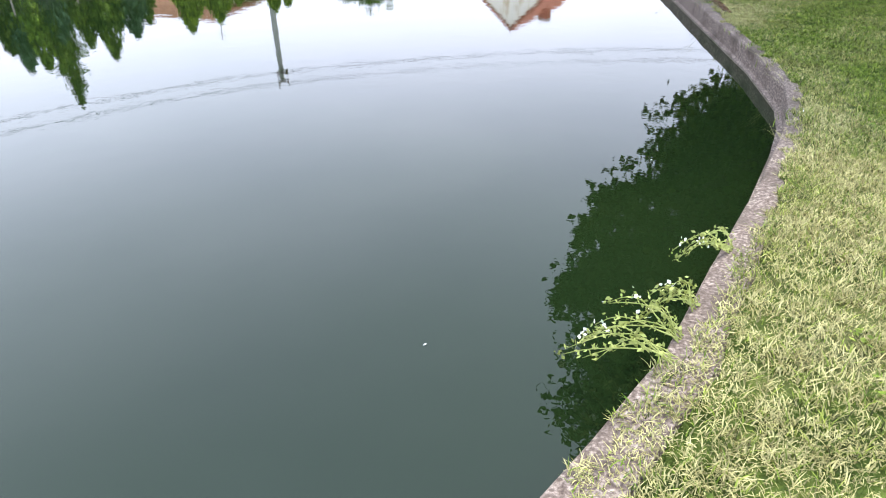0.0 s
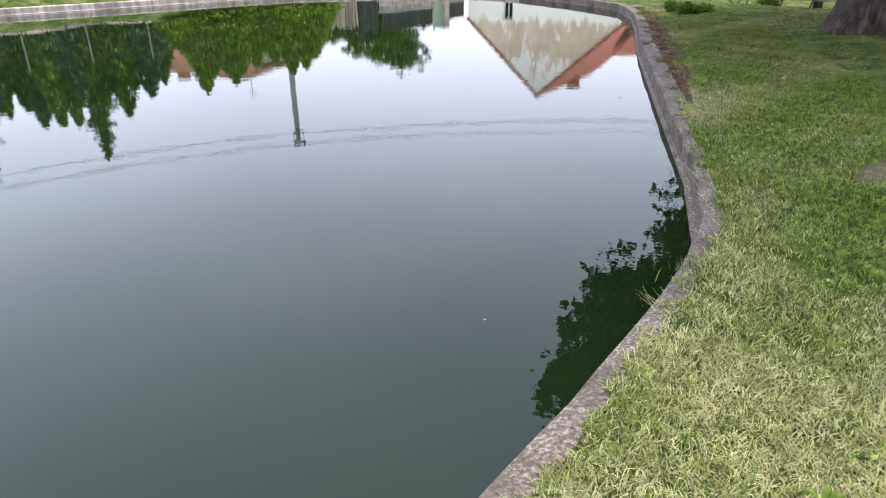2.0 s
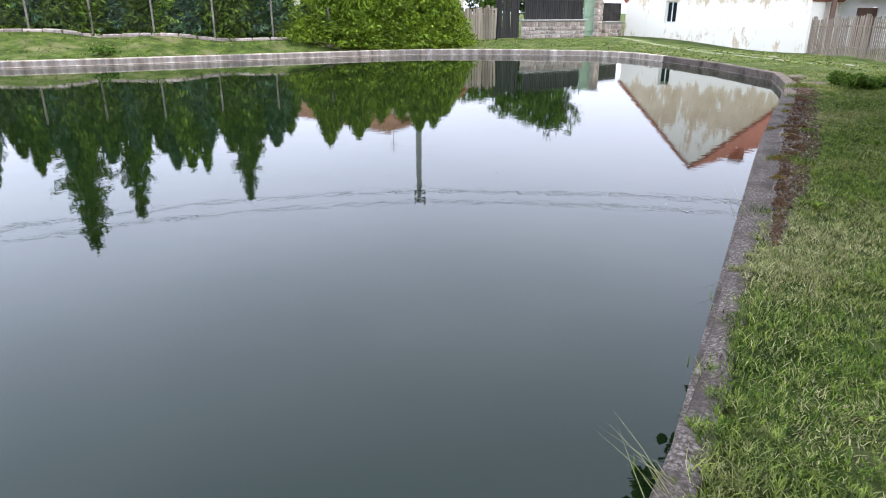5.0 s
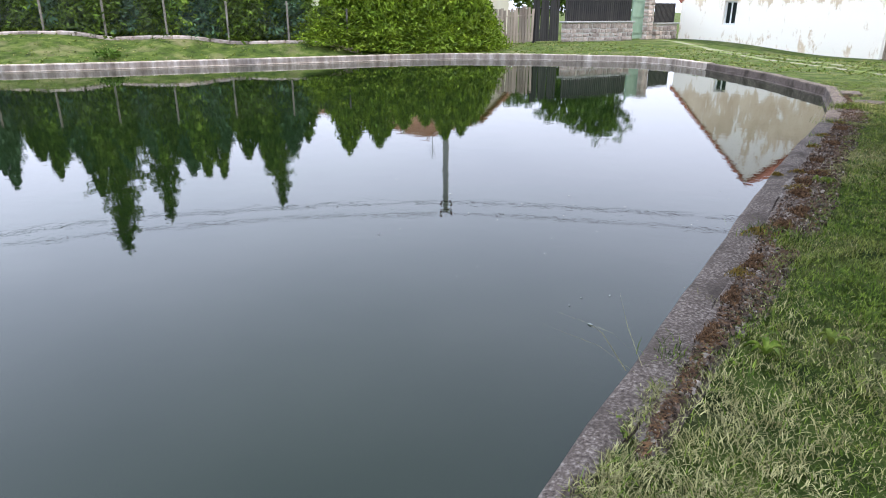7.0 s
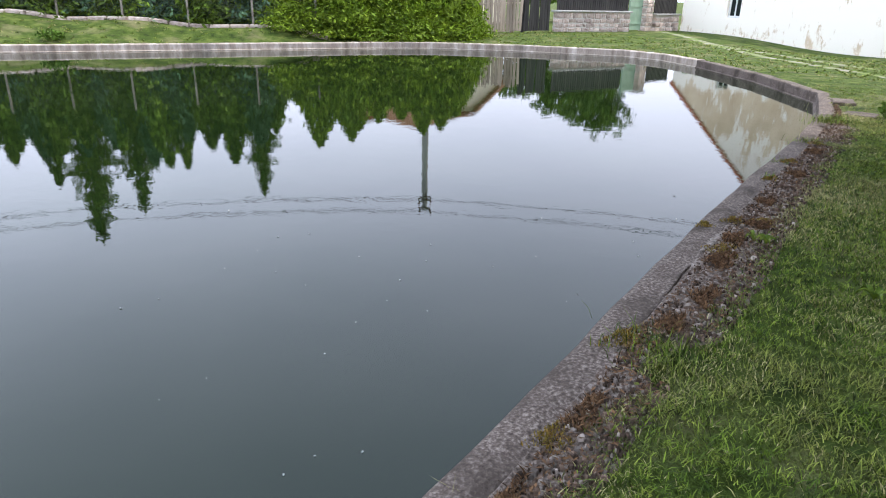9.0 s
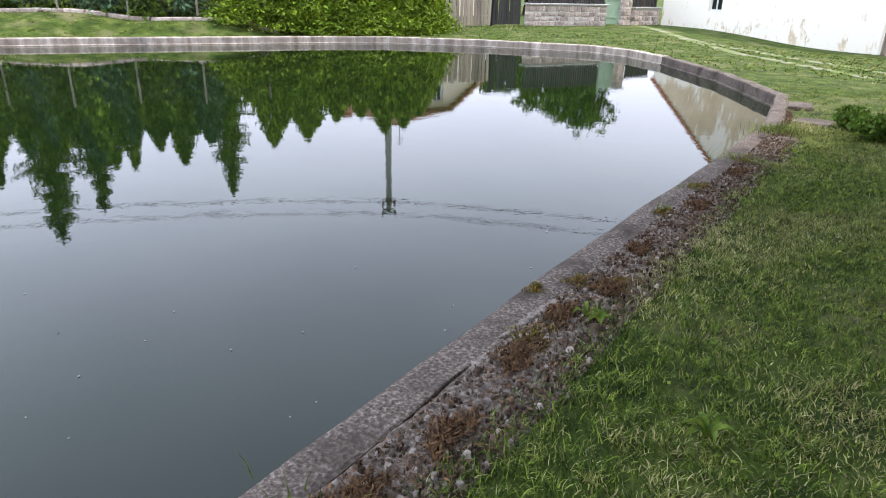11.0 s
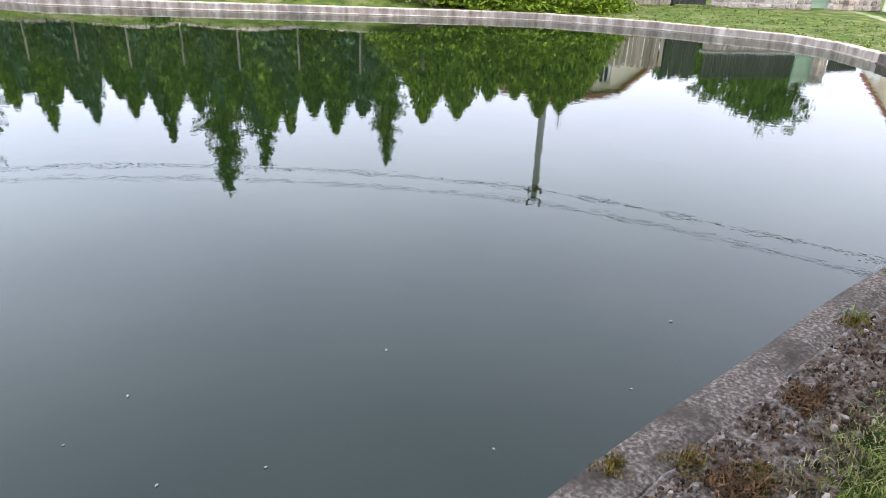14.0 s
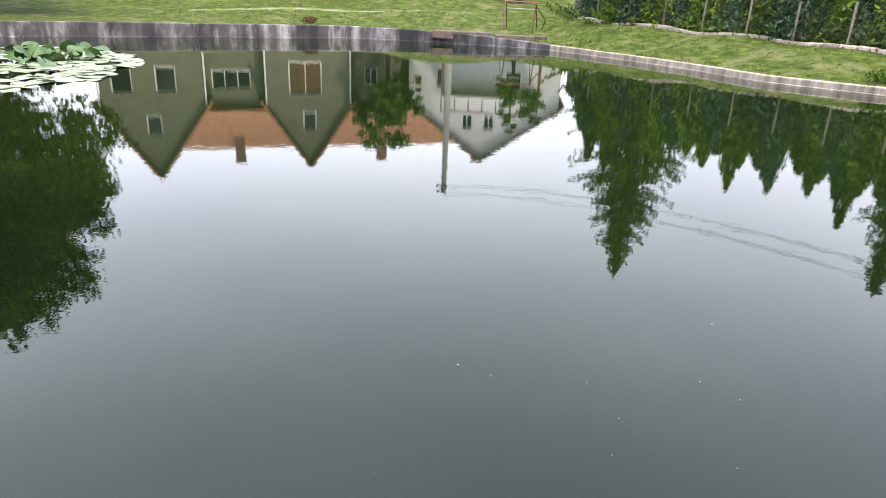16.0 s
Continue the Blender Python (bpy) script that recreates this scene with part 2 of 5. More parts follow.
POST = material("concrete post", [(0.3, 0.29, 0.26), (0.42, 0.4, 0.37)], scale=10, rough=0.9, bump=0.4, spec=0.2)
BARK = material("bark", [(0.015, 0.011, 0.008), (0.04, 0.031, 0.023), (0.09, 0.073, 0.056)], scale=9, rough=0.95, bump=1.0, bump_scale=22, stretch=(1, 1, 0.25), detail=9, spec=0.15, bump_dist=0.06)
LEAF = material("broad leaf", [(0.032, 0.05, 0.004), (0.075, 0.1, 0.008)], scale=0.8, rough=0.55, bump=0, island=0.5, trans=0.22, spec=0.1)
LEAF2 = material("mid green leaf", [(0.05, 0.095, 0.012), (0.1, 0.16, 0.022)], scale=0.8, rough=0.6, bump=0, island=0.5, trans=0.22, spec=0.1)
THUJA = material("thuja foliage", [(0.05, 0.095, 0.01), (0.15, 0.22, 0.02)], scale=1.6, rough=0.7, bump=0, island=0.6, vary=0.4, spec=0.2, trans=0.15)
THUJA_BLUE = material("blue-green conifer foliage", [(0.035, 0.075, 0.035), (0.08, 0.135, 0.065)], scale=0.9, rough=0.7, bump=0, island=0.45, vary=0.2, spec=0.2, trans=0.1)
HEDGE = material("bright conifer foliage", [(0.07, 0.125, 0.008), (0.2, 0.27, 0.018)], scale=2.4, rough=0.7, bump=0, island=0.6, vary=0.15, spec=0.2, trans=0.2)
SPRUCE = material("spruce needles", [(0.04, 0.08, 0.006), (0.1, 0.15, 0.014)], scale=1.2, rough=0.7, bump=0, island=0.5, vary=0.2, spec=0.2, trans=0.12)
LILY = material("lily pad", [(0.15, 0.18, 0.11), (0.24, 0.26, 0.18)], scale=3, rough=0.5, bump=0.1, island=0.3, spec=0.6)
LILY_UP = material("raised lily leaf", [(0.02, 0.045, 0.01), (0.05, 0.09, 0.02)], scale=3, rough=0.4, bump=0.1, island=0.5, spec=0.5)
BLOSSOM = material("white blossom", [(0.75, 0.74, 0.7), (0.85, 0.84, 0.8)], scale=20, rough=0.7, bump=0)
FLECK = material("floating fluff", [(0.28, 0.28, 0.27), (0.4, 0.4, 0.38)], scale=30, rough=0.9, bump=0)
PATH_DUST = material("pale gravel", [(0.17, 0.155, 0.11), (0.3, 0.27, 0.21)], scale=8, rough=0.95, bump=0.6, stain=(0.12, 0.15, 0.04), stain_scale=1.3, stain_edge=(0.42, 0.55), spec=0.15)
SOIL = material("bare earth", [(0.075, 0.05, 0.035), (0.14, 0.1, 0.07)], scale=14, rough=0.95, bump=0.8, spec=0.1)
RUBBER = material("rubber", [(0.015, 0.015, 0.015), (0.03, 0.03, 0.03)], scale=12, rough=0.85, bump=0.2)
BLACK_STEEL = material("black painted steel", [(0.015, 0.015, 0.017), (0.03, 0.03, 0.032)], scale=6, rough=0.5, bump=0.1)
BLUE_PAINT = material("pale blue car paint", [(0.22, 0.38, 0.5), (0.26, 0.42, 0.54)], scale=2, rough=0.3, bump=0)
REFLECTOR = material("red reflector", [(0.16, 0.015, 0.012), (0.22, 0.025, 0.018)], scale=20, rough=0.3, bump=0)
CABLE = material("black cable", [(0.012, 0.012, 0.012), (0.02, 0.02, 0.02)], scale=5, rough=0.6, bump=0)
CERAMIC = material("brown insulator", [(0.1, 0.04, 0.025), (0.14, 0.06, 0.04)], scale=5, rough=0.2, bump=0)
BLIND = material("orange-brown curtain", [(0.07, 0.04, 0.02), (0.12, 0.07, 0.035)], scale=8, rough=0.9, bump=0.2, stretch=(1, 1, 0.1))

GLASS = bpy.data.materials.new("window glass")
GLASS.use_nodes = True
gb = GLASS.node_tree.nodes["Principled BSDF"]
gb.inputs["Base Color"].default_value, gb.inputs["Roughness"].default_value = (0.015, 0.018, 0.018, 1), 0.12
gb.inputs["Specular IOR Level"].default_value = 0.3

WATER = bpy.data.materials.new("pond water")
WATER.use_nodes = True
nt = WATER.node_tree
wb = nt.nodes["Principled BSDF"]
wb.inputs["Roughness"].default_value, wb.inputs["IOR"].default_value = 0.004, 1.333
geo = nt.nodes.new("ShaderNodeNewGeometry")
murk = nt.nodes.new("ShaderNodeTexNoise")
murk.inputs["Scale"].default_value, murk.inputs["Detail"].default_value = 0.16, 3.0
nt.links.new(geo.outputs["Position"], murk.inputs["Vector"])
mramp = nt.nodes.new("ShaderNodeValToRGB")
mramp.color_ramp.elements[0].position, mramp.color_ramp.elements[0].color = 0.35, (0.004, 0.009, 0.003, 1)
mramp.color_ramp.elements[1].position, mramp.color_ramp.elements[1].color = 0.68, (0.008, 0.015, 0.004, 1)
nt.links.new(murk.outputs["Fac"], mramp.inputs["Fac"])
nt.links.new(mramp.outputs["Color"], wb.inputs["Base Color"])
wmap = nt.nodes.new("ShaderNodeMapping")
nt.links.new(geo.outputs["Position"], wmap.inputs["Vector"])
rip = nt.nodes.new("ShaderNodeTexNoise")
rip.inputs["Scale"].default_value, rip.inputs["Detail"].default_value, rip.inputs["Roughness"].default_value = 3.2, 4.0, 0.6
nt.links.new(wmap.outputs["Vector"], rip.inputs["Vector"])
wbump = nt.nodes.new("ShaderNodeBump")
wbump.inputs["Strength"].default_value, wbump.inputs["Distance"].default_value = 1.0, 0.0009
nt.links.new(rip.outputs["Fac"], wbump.inputs["Height"])
nt.links.new(wbump.outputs["Normal"], wb.inputs["Normal"])


# ---- mesh helpers ----
def part(name, bm, mat, parent=None, label=""):
    me = bpy.data.meshes.new(name)
    bm.to_mesh(me)
    bm.free()
    me.materials.append(mat)
    ob = new(name, me)
    if parent is not None:
        ob.parent = parent
    if label:
        ob["label"] = label
    return ob


def mesh_from(name, verts, faces, mat, parent=None, label="", smooth=False):
    me = bpy.data.meshes.new(name)
    me.from_pydata([tuple(v) for v in verts], [], faces)
    me.materials.append(mat)
    if smooth:
        me.polygons.foreach_set("use_smooth", [True] * len(me.polygons))
    me.update()
    ob = new(name, me)
    if parent is not None:
        ob.parent = parent
    if label:
        ob["label"] = label
    return ob


def cards(name, V, k, mat, parent=None, label=""):
    """A mesh of loose polygons of k corners each, from an array (n * k, 3)."""
    n = len(V) // k
    me = bpy.data.meshes.new(name)
    me.vertices.add(len(V))
    me.vertices.foreach_set("co", np.ascontiguousarray(V, dtype=np.float32).ravel())
    me.loops.add(n * k)
    me.loops.foreach_set("vertex_index", np.arange(n * k, dtype=np.int32))
    me.polygons.add(n)
    me.polygons.foreach_set("loop_start", np.arange(0, n * k, k, dtype=np.int32))
    me.materials.append(mat)
    me.update(calc_edges=True)
    ob = new(name, me)
    if parent is not None:
        ob.parent = parent
    if label:
        ob["label"] = label
    return ob


def blade_mesh(name, V, mat, parent=None):
    """Blades of five corners each (two at the foot, two at the bend, the tip), as a quad and a triangle that share the bend."""
    n = len(V) // 5
    me = bpy.data.meshes.new(name)
    me.vertices.add(n * 5)
    me.vertices.foreach_set("co", np.ascontiguousarray(V, dtype=np.float32).ravel())
    me.loops.add(n * 7)
    me.loops.foreach_set("vertex_index", (np.arange(n)[:, None] * 5 + np.array((0, 1, 2, 4, 4, 2, 3))).astype(np.int32).ravel())
    me.polygons.add(n * 2)
    me.polygons.foreach_set("loop_start", (np.arange(n)[:, None] * 7 + np.array((0, 4))).astype(np.int32).ravel())
    me.materials.append(mat)
    me.update(calc_edges=True)
    ob = new(name, me)
    if parent is not None:
        ob.parent = parent
    return ob


def empty(name, m, label, category, group="", kind=""):
    ob = new(name)
    ob.empty_display_size = 0.2
    ob.matrix_basis = m
    return tagged(ob, label, category, group, kind)


def bm_box(bm, x0, y0, z0, x1, y1, z1, m=None, bevel=0.0):
    mat = Matrix.Translation(((x0 + x1) / 2, (y0 + y1) / 2, (z0 + z1) / 2)) @ Matrix.Diagonal((abs(x1 - x0), abs(y1 - y0), abs(z1 - z0), 1))
    r = bmesh.ops.create_cube(bm, size=1, matrix=(m or Matrix()) @ mat)
    if bevel:
        edges = {e for v in r["verts"] for e in v.link_edges}
        bmesh.ops.bevel(bm, geom=list(edges), offset=bevel, segments=1, affect="EDGES")


def box(name, a, b, mat, parent=None, label="", bevel=0.0, m=None):
    bm = bmesh.new()
    bm_box(bm, *a, *b, m=m, bevel=bevel)
    return part(name, bm, mat, parent, label)


def bm_rod(bm, a, b, r, r2=None, seg=8):
    a, b = Vector(a), Vector(b)
    d = b - a
    m = Matrix.Translation((a + b) / 2) @ d.to_track_quat("Z", "Y").to_matrix().to_4x4()
    bmesh.ops.create_cone(bm, cap_ends=True, segments=seg, radius1=r, radius2=r if r2 is None else r2, depth=d.length, matrix=m)


def rod(name, a, b, r, mat, parent=None, label="", r2=None, seg=8):
    bm = bmesh.new()
    bm_rod(bm, a, b, r, r2, seg)
    return part(name, bm, mat, parent, label)


def tube(name, pts, r, mat, parent=None, seg=5, taper=1.0):
    """A bent round rod through pts, in one skin."""
    v, f, m = [], [], len(pts)
    for k, p in enumerate(pts):
        d = (Vector(pts[min(m - 1, k + 1)]) - Vector(pts[max(0, k - 1)])).normalized()
        a = d.cross(Vector((0, 0, 1)) if abs(d.z) < 0.9 else Vector((1, 0, 0))).normalized()
        b = d.cross(a)
        rr = r * (1 + (taper - 1) * k / (m - 1))
        for i in range(seg):
            q = 2 * math.pi * i / seg
            v.append(Vector(p) + a * (math.cos(q) * rr) + b * (math.sin(q) * rr))
    for k in range(m - 1):
        for i in range(seg):
            j = (i + 1) % seg
            f.append((k * seg + i, k * seg + j, (k + 1) * seg + j, (k + 1) * seg + i))
    f += [tuple(range(seg))[::-1], tuple(range((m - 1) * seg, m * seg))]
    return mesh_from(name, v, f, mat, parent, smooth=True)


def unit(n):
    v = np.random.normal(size=(n, 3))
    return v / np.linalg.norm(v, axis=1)[:, None]


def leaf_cards(C, size, aspect=0.6, droop=0.0):
    """Rhombic leaves at C, turned at random; droop pulls their long axis down."""
    n = len(C)
    a = unit(n)
    a[:, 2] -= droop
    a /= np.linalg.norm(a, axis=1)[:, None]
    b = np.cross(a, unit(n))
    b /= np.linalg.norm(b, axis=1)[:, None] + 1e-9
    s = (size * np.random.uniform(0.6, 1.3, n))[:, None]
    V = np.stack([C - a * s, C + b * s * aspect, C + a * s, C - b * s * aspect], axis=1)
    return V.reshape(-1, 3)


# ---- plan of the pond and the lie of the land ----
WATER_Z = -0.2
OUTLINE = [(0.26, 1.8), (0.71, 2.5), (1.1, 3.35), (1.41, 3.98), (1.79, 4.86), (2.0, 5.42), (2.12, 5.9), (2.2, 7.0), (2.21, 10), (2.225, 12.5), (2.24, 14), (2.28, 15.3),
           (2.325, 16.2), (2.39, 17.85), (2.4, 20), (2.15, 22.45), (0.7, 25.2), (-1.2, 27.9),
           (-2.5, 29.2), (-3.8, 29.8), (-7, 29.1), (-9.7, 27.8), (-11, 26.3), (-14.5, 20.6), (-15.7, 18.6), (-17.2, 16.5), (-20.3, 14.6), (-22.4, 12.9),
           (-25.3, 10.2), (-26.1, 7.5), (-26.5, 4), (-26, 1.2), (-23, -2.4), (-18.5, -7.2), (-14, -10.5), (-8, -10), (-4.5, -5.5), (-1, -0.34)]
KERB_Z = [0] * 28 + [0.02, 0.18, 0.28, 0.32, 0.32, 0.32, 0.3, 0.2, 0.08, 0.0]
CENTRE = np.array((-11.0, 10.0))
EXTRA = np.array([(-14.3, 24.4, 0.36), (-17.4, 21.9, 0.53), (-20.7, 19.5, 0.68), (-24, 17.2, 0.76), (-27.5, 14.1, 0.855), (-31, 11.1, 0.95), (-8.8, 35.6, 0.15), (-6.8, 39.1, 0.15), (3, 39.5, -0.42),
                  (-6.8, 46.9, 0.1), (7.5, 26, -0.42), (8, 32, -0.42), (14, 20, -0.3), (4.2, 21.3, 0.03), (6.7, 15.3, 0.1), (11, 9, 0.05), (4.5, 6, 0.03),
                  (16, 0, 0), (1, -8, 0), (-15, -22, 0.35), (-33, 4, 0.95), (-34, -4, 1.0), (-41, 3, 1.9), (-38, -14, 1.9), (-50, 8, 2.4),
                  (-100, 0, 2.2), (90, 40, 0), (0, 140, 0.6), (-70, 80, 1), (0, -100, 0)])
CONTROL = np.vstack([np.column_stack([np.array(OUTLINE), np.array(KERB_Z) - 0.02]), EXTRA])


def ground_z(x, y):
    x, y = np.atleast_1d(np.asarray(x, float)), np.atleast_1d(np.asarray(y, float))
    out = np.empty(len(x))
    for i in range(0, len(x), 20000):
        d2 = (x[i:i + 20000, None] - CONTROL[:, 0]) ** 2 + (y[i:i + 20000, None] - CONTROL[:, 1]) ** 2 + 0.3
        w = d2 ** -1.6
        out[i:i + 20000] = (w * CONTROL[:, 2]).sum(1) / w.sum(1)
    return out


def gz(x, y):
    return float(ground_z(x, y)[0])


def resample(points, zs, step):
    out = []
    n = len(points)
    for i in range(n):
        a, b = np.array(points[i]), np.array(points[(i + 1) % n])
        k = max(1, int(np.linalg.norm(b - a) / step))
        for j in range(k):
            f = j / k
            out.append((*(a + (b - a) * f), zs[i] + (zs[(i + 1) % n] - zs[i]) * f))
    return np.array(out)


RIM = resample(OUTLINE, KERB_Z, 0.22)
nxt, prv = np.roll(RIM[:, :2], -1, 0), np.roll(RIM[:, :2], 1, 0)
tang = nxt - prv
tang /= np.linalg.norm(tang, axis=1)[:, None]
NORMAL = np.column_stack([tang[:, 1], -tang[:, 0]])   # away from the water
if ((RIM[:, :2] - CENTRE) * NORMAL).sum() < 0:
    NORMAL = -NORMAL
for _ in range(3):
    NORMAL = (np.roll(NORMAL, 1, 0) + NORMAL * 2 + np.roll(NORMAL, -1, 0)) / 4
    NORMAL /= np.linalg.norm(NORMAL, axis=1)[:, None]


def rim_distance(x, y):
    """Distance to the pond's rim, negative over the water, and the nearest rim index."""
    out, idx = np.empty(len(x)), np.empty(len(x), int)
    for i in range(0, len(x), 10000):
        d2 = (x[i:i + 10000, None] - RIM[:, 0]) ** 2 + (y[i:i + 10000, None] - RIM[:, 1]) ** 2
        j = d2.argmin(1)
        idx[i:i + 10000] = j
        v = np.column_stack([x[i:i + 10000], y[i:i + 10000]]) - RIM[j, :2]
        out[i:i + 10000] = (v * NORMAL[j]).sum(1) * 0.5 + 0.5 * np.sign((v * NORMAL[j]).sum(1)) * np.sqrt(d2.min(1))
    return out, idx


# ground: one sheet of rings round the pond, out to the horizon
rings = [0.1, 0.3, 0.55, 0.85, 1.2, 1.7, 2.3, 3, 4, 5.2, 6.6, 8.4, 10.5, 13, 17, 22, 30, 42, 65, 110, 200, 400, 900, 2000]
radial = RIM[:, :2] - CENTRE
radial /= np.linalg.norm(radial, axis=1)[:, None]
gv, gf, nr = [], [], len(RIM)
for k, s in enumerate(rings):
    f = min(1.0, s / 6.0)
    way = NORMAL * (1 - f) + radial * f
    way /= np.linalg.norm(way, axis=1)[:, None]
    P = RIM[:, :2] + way * s
    z = ground_z(P[:, 0], P[:, 1])
    z = np.where(s < 1.0, RIM[:, 2] - 0.035 + (z - RIM[:, 2] + 0.035) * max(0, s - 0.3), z)
    gv.extend(np.column_stack([P, z]))
for k in range(len(rings) - 1):
    for i in range(nr):
        j = (i + 1) % nr
        gf.append((k * nr + i, k * nr + j, (k + 1) * nr + j, (k + 1) * nr + i))
ground = mesh_from("ground", gv, gf, LAWN, smooth=True)
tagged(ground, "mown green lawn with dry yellowish patches round the pond", "lawn", kind="structure")

# water: one sheet inside the rim
water = mesh_from("water", [(*(p[:2] + NORMAL[i] * 0.08), WATER_Z) for i, p in enumerate(RIM)], [tuple(range(nr))], WATER)
tagged(water, "still dark green-grey pond water mirroring the sky", "water", kind="structure")


# kerb: worn cast concrete, one piece a side
def kerb(name, i0, i1, broad, mat, label):
    v, f = [], []
    idx = list(range(i0, i1 + 1))
    for i in idx:
        p, n = RIM[i % nr, :2], NORMAL[i % nr]
        z = RIM[i % nr, 2]
        width = broad if p[0] < -1.5 else broad * float(np.interp(p[1], [2, 3.5, 4.5, 8.5, 9.8], [1.0, 0.75, 0.55, 0.6, 1.0]))   # the turf has grown over part of it
        w = 0.012 * noise.noise((p[0] * 1.7, p[1] * 1.7, 0)) + 0.008 * noise.noise((p[0] * 6, p[1] * 6, 3))
        t = 0.01 * noise.noise((p[0] * 2.5, p[1] * 2.5, 7))
        crumble = 0.03 * noise.noise((p[0] * 9, p[1] * 9, 11)) + 0.02 * noise.noise((p[0] * 23, p[1] * 23, 2))
        prof = [(-0.04, -1.1), (-0.045, WATER_Z - 0.05), (-0.045, WATER_Z + 0.02), (-0.008, WATER_Z + 0.03), (w - 0.008, z - 0.03), (w, z - 0.008 + t), (0.03, z + t),
                (width * 0.6, z + 0.006 - t), (width + w * 2.5, z + t), (width + 0.012 + w * 2.5 + crumble, z - 0.004 + t), (width + 0.03 + w * 2.5 + crumble, z - 0.12)]
        for d, zz in prof:
            v.append((*(p + n * d), zz))
    m = 11
    for a in range(len(idx) - 1):
        for b in range(m - 1):
            f.append((a * m + b, (a + 1) * m + b, (a + 1) * m + b + 1, a * m + b + 1))
    ob = mesh_from(name, v, f, mat)
    return tagged(ob, label, "kerb", kind="structure")


corner = [int(np.argmin(((RIM[:, :2] - np.array(OUTLINE[k])) ** 2).sum(1))) for k in (17, 22, 28, 35)]
kerb("kerb_east", corner[3] - nr, corner[0], 0.17, CONCRETE, "worn grey concrete kerb along the lawn")
kerb("kerb_north", corner[0], corner[1], 0.24, STREAKED, "streaked pale concrete retaining kerb")
kerb("kerb_northwest", corner[1], corner[2], 0.2, STREAKED, "low pale concrete kerb under the grass bank")
kerb("kerb_west", corner[2], corner[3], 0.25, WALL_DARK, "taller dark concrete wall streaked with white lime")


# ---- buildings ----
def weld(bm):
    bmesh.ops.remove_doubles(bm, verts=bm.verts[:], dist=0.0005)


def wall_panel(bm, L, top, t, holes, m):
    """A wall from x = 0 to L, thickness t (y from 0 to t), under the line top [(x, z), ...], with rectangular holes (x0, z0, x1, z1)."""
    xs = sorted({0, L, *[p[0] for p in top], *[h[0] for h in holes], *[h[2] for h in holes]})
    tx, tz = [p[0] for p in top], [p[1] for p in top]
    for a, b in zip(xs, xs[1:]):
        cuts = sorted([(h[1], h[3]) for h in holes if h[0] <= a + 1e-6 and h[2] >= b - 1e-6])
        za, zb = float(np.interp(a, tx, tz)), float(np.interp(b, tx, tz))
        lo = -0.6
        for c0, c1 in cuts + [(None, None)]:
            ha, hb = (za, zb) if c0 is None else (c0, c0)
            if min(ha, hb) > lo + 1e-4:
                v = [bm.verts.new(m @ Vector(p)) for p in ((a, 0, lo), (b, 0, lo), (b, 0, hb), (a, 0, ha), (a, t, lo), (b, t, lo), (b, t, hb), (a, t, ha))]
                for q in ((0, 1, 2, 3), (7, 6, 5, 4), (0, 4, 5, 1), (3, 2, 6, 7), (0, 3, 7, 4), (1, 5, 6, 2)):
                    bm.faces.new([v[i] for i in q])
            if c1 is not None:
                lo = c1
    weld(bm)


def window(parent, m, w, h, frame_mat, bars=1, curtain=None):
    win = part("window", frame_bm(w, h, 0.085, 0.08, m, bars), frame_mat, parent)
    box("pane", (0.03, 0.05, 0.03), (w - 0.03, 0.06, h - 0.03), curtain or GLASS, win, m=m)
    bm = bmesh.new()
    bm_box(bm, -0.06, -0.07, -0.06, w + 0.06, 0.06, -0.004, m=m, bevel=0.01)
    part("sill", bm, frame_mat, win)
    return win


def frame_bm(w, h, t, d, m, bars):
    bm = bmesh.new()
    bm_box(bm, 0, 0, 0, t, d, h, m=m)
    bm_box(bm, w - t, 0, 0, w, d, h, m=m)
    bm_box(bm, t, 0, 0, w - t, d, t, m=m)
    bm_box(bm, t, 0, h - t, w - t, d, h, m=m)
    for i in range(bars):
        x = w * (i + 1) / (bars + 1)
        bm_box(bm, x - 0.025, 0.004, t, x + 0.025, d - 0.004, h - t, m=m)
    return bm


def roof_slope(bm, a, b, c, d, thick, ridges=0.0):
    """A slab with the corners a, b (eave) and c, d (ridge), with rows of tile courses as small steps."""
    a, b, c, d = map(Vector, (a, b, c, d))
    n = (b - a).cross(d - a).normalized()
    if n.z < 0:
        n = -n
    rows = max(1, int((d - a).length / ridges)) if ridges else 1
    for i in range(rows):
        f0, f1 = i / rows, (i + 1) / rows
        lo0, lo1, hi0, hi1 = a.lerp(d, f0), b.lerp(c, f0), a.lerp(d, f1), b.lerp(c, f1)
        lift = n * (0.04 if ridges else 0)
        v = [bm.verts.new(p) for p in (lo0 + n * thick + lift, lo1 + n * thick + lift, hi1 + n * thick, hi0 + n * thick, lo0, lo1, hi1, hi0)]
        for q in ((0, 1, 2, 3), (7, 6, 5, 4), (0, 4, 5, 1), (3, 2, 6, 7), (0, 3, 7, 4), (1, 5, 6, 2)):
            bm.faces.new([v[i] for i in q])


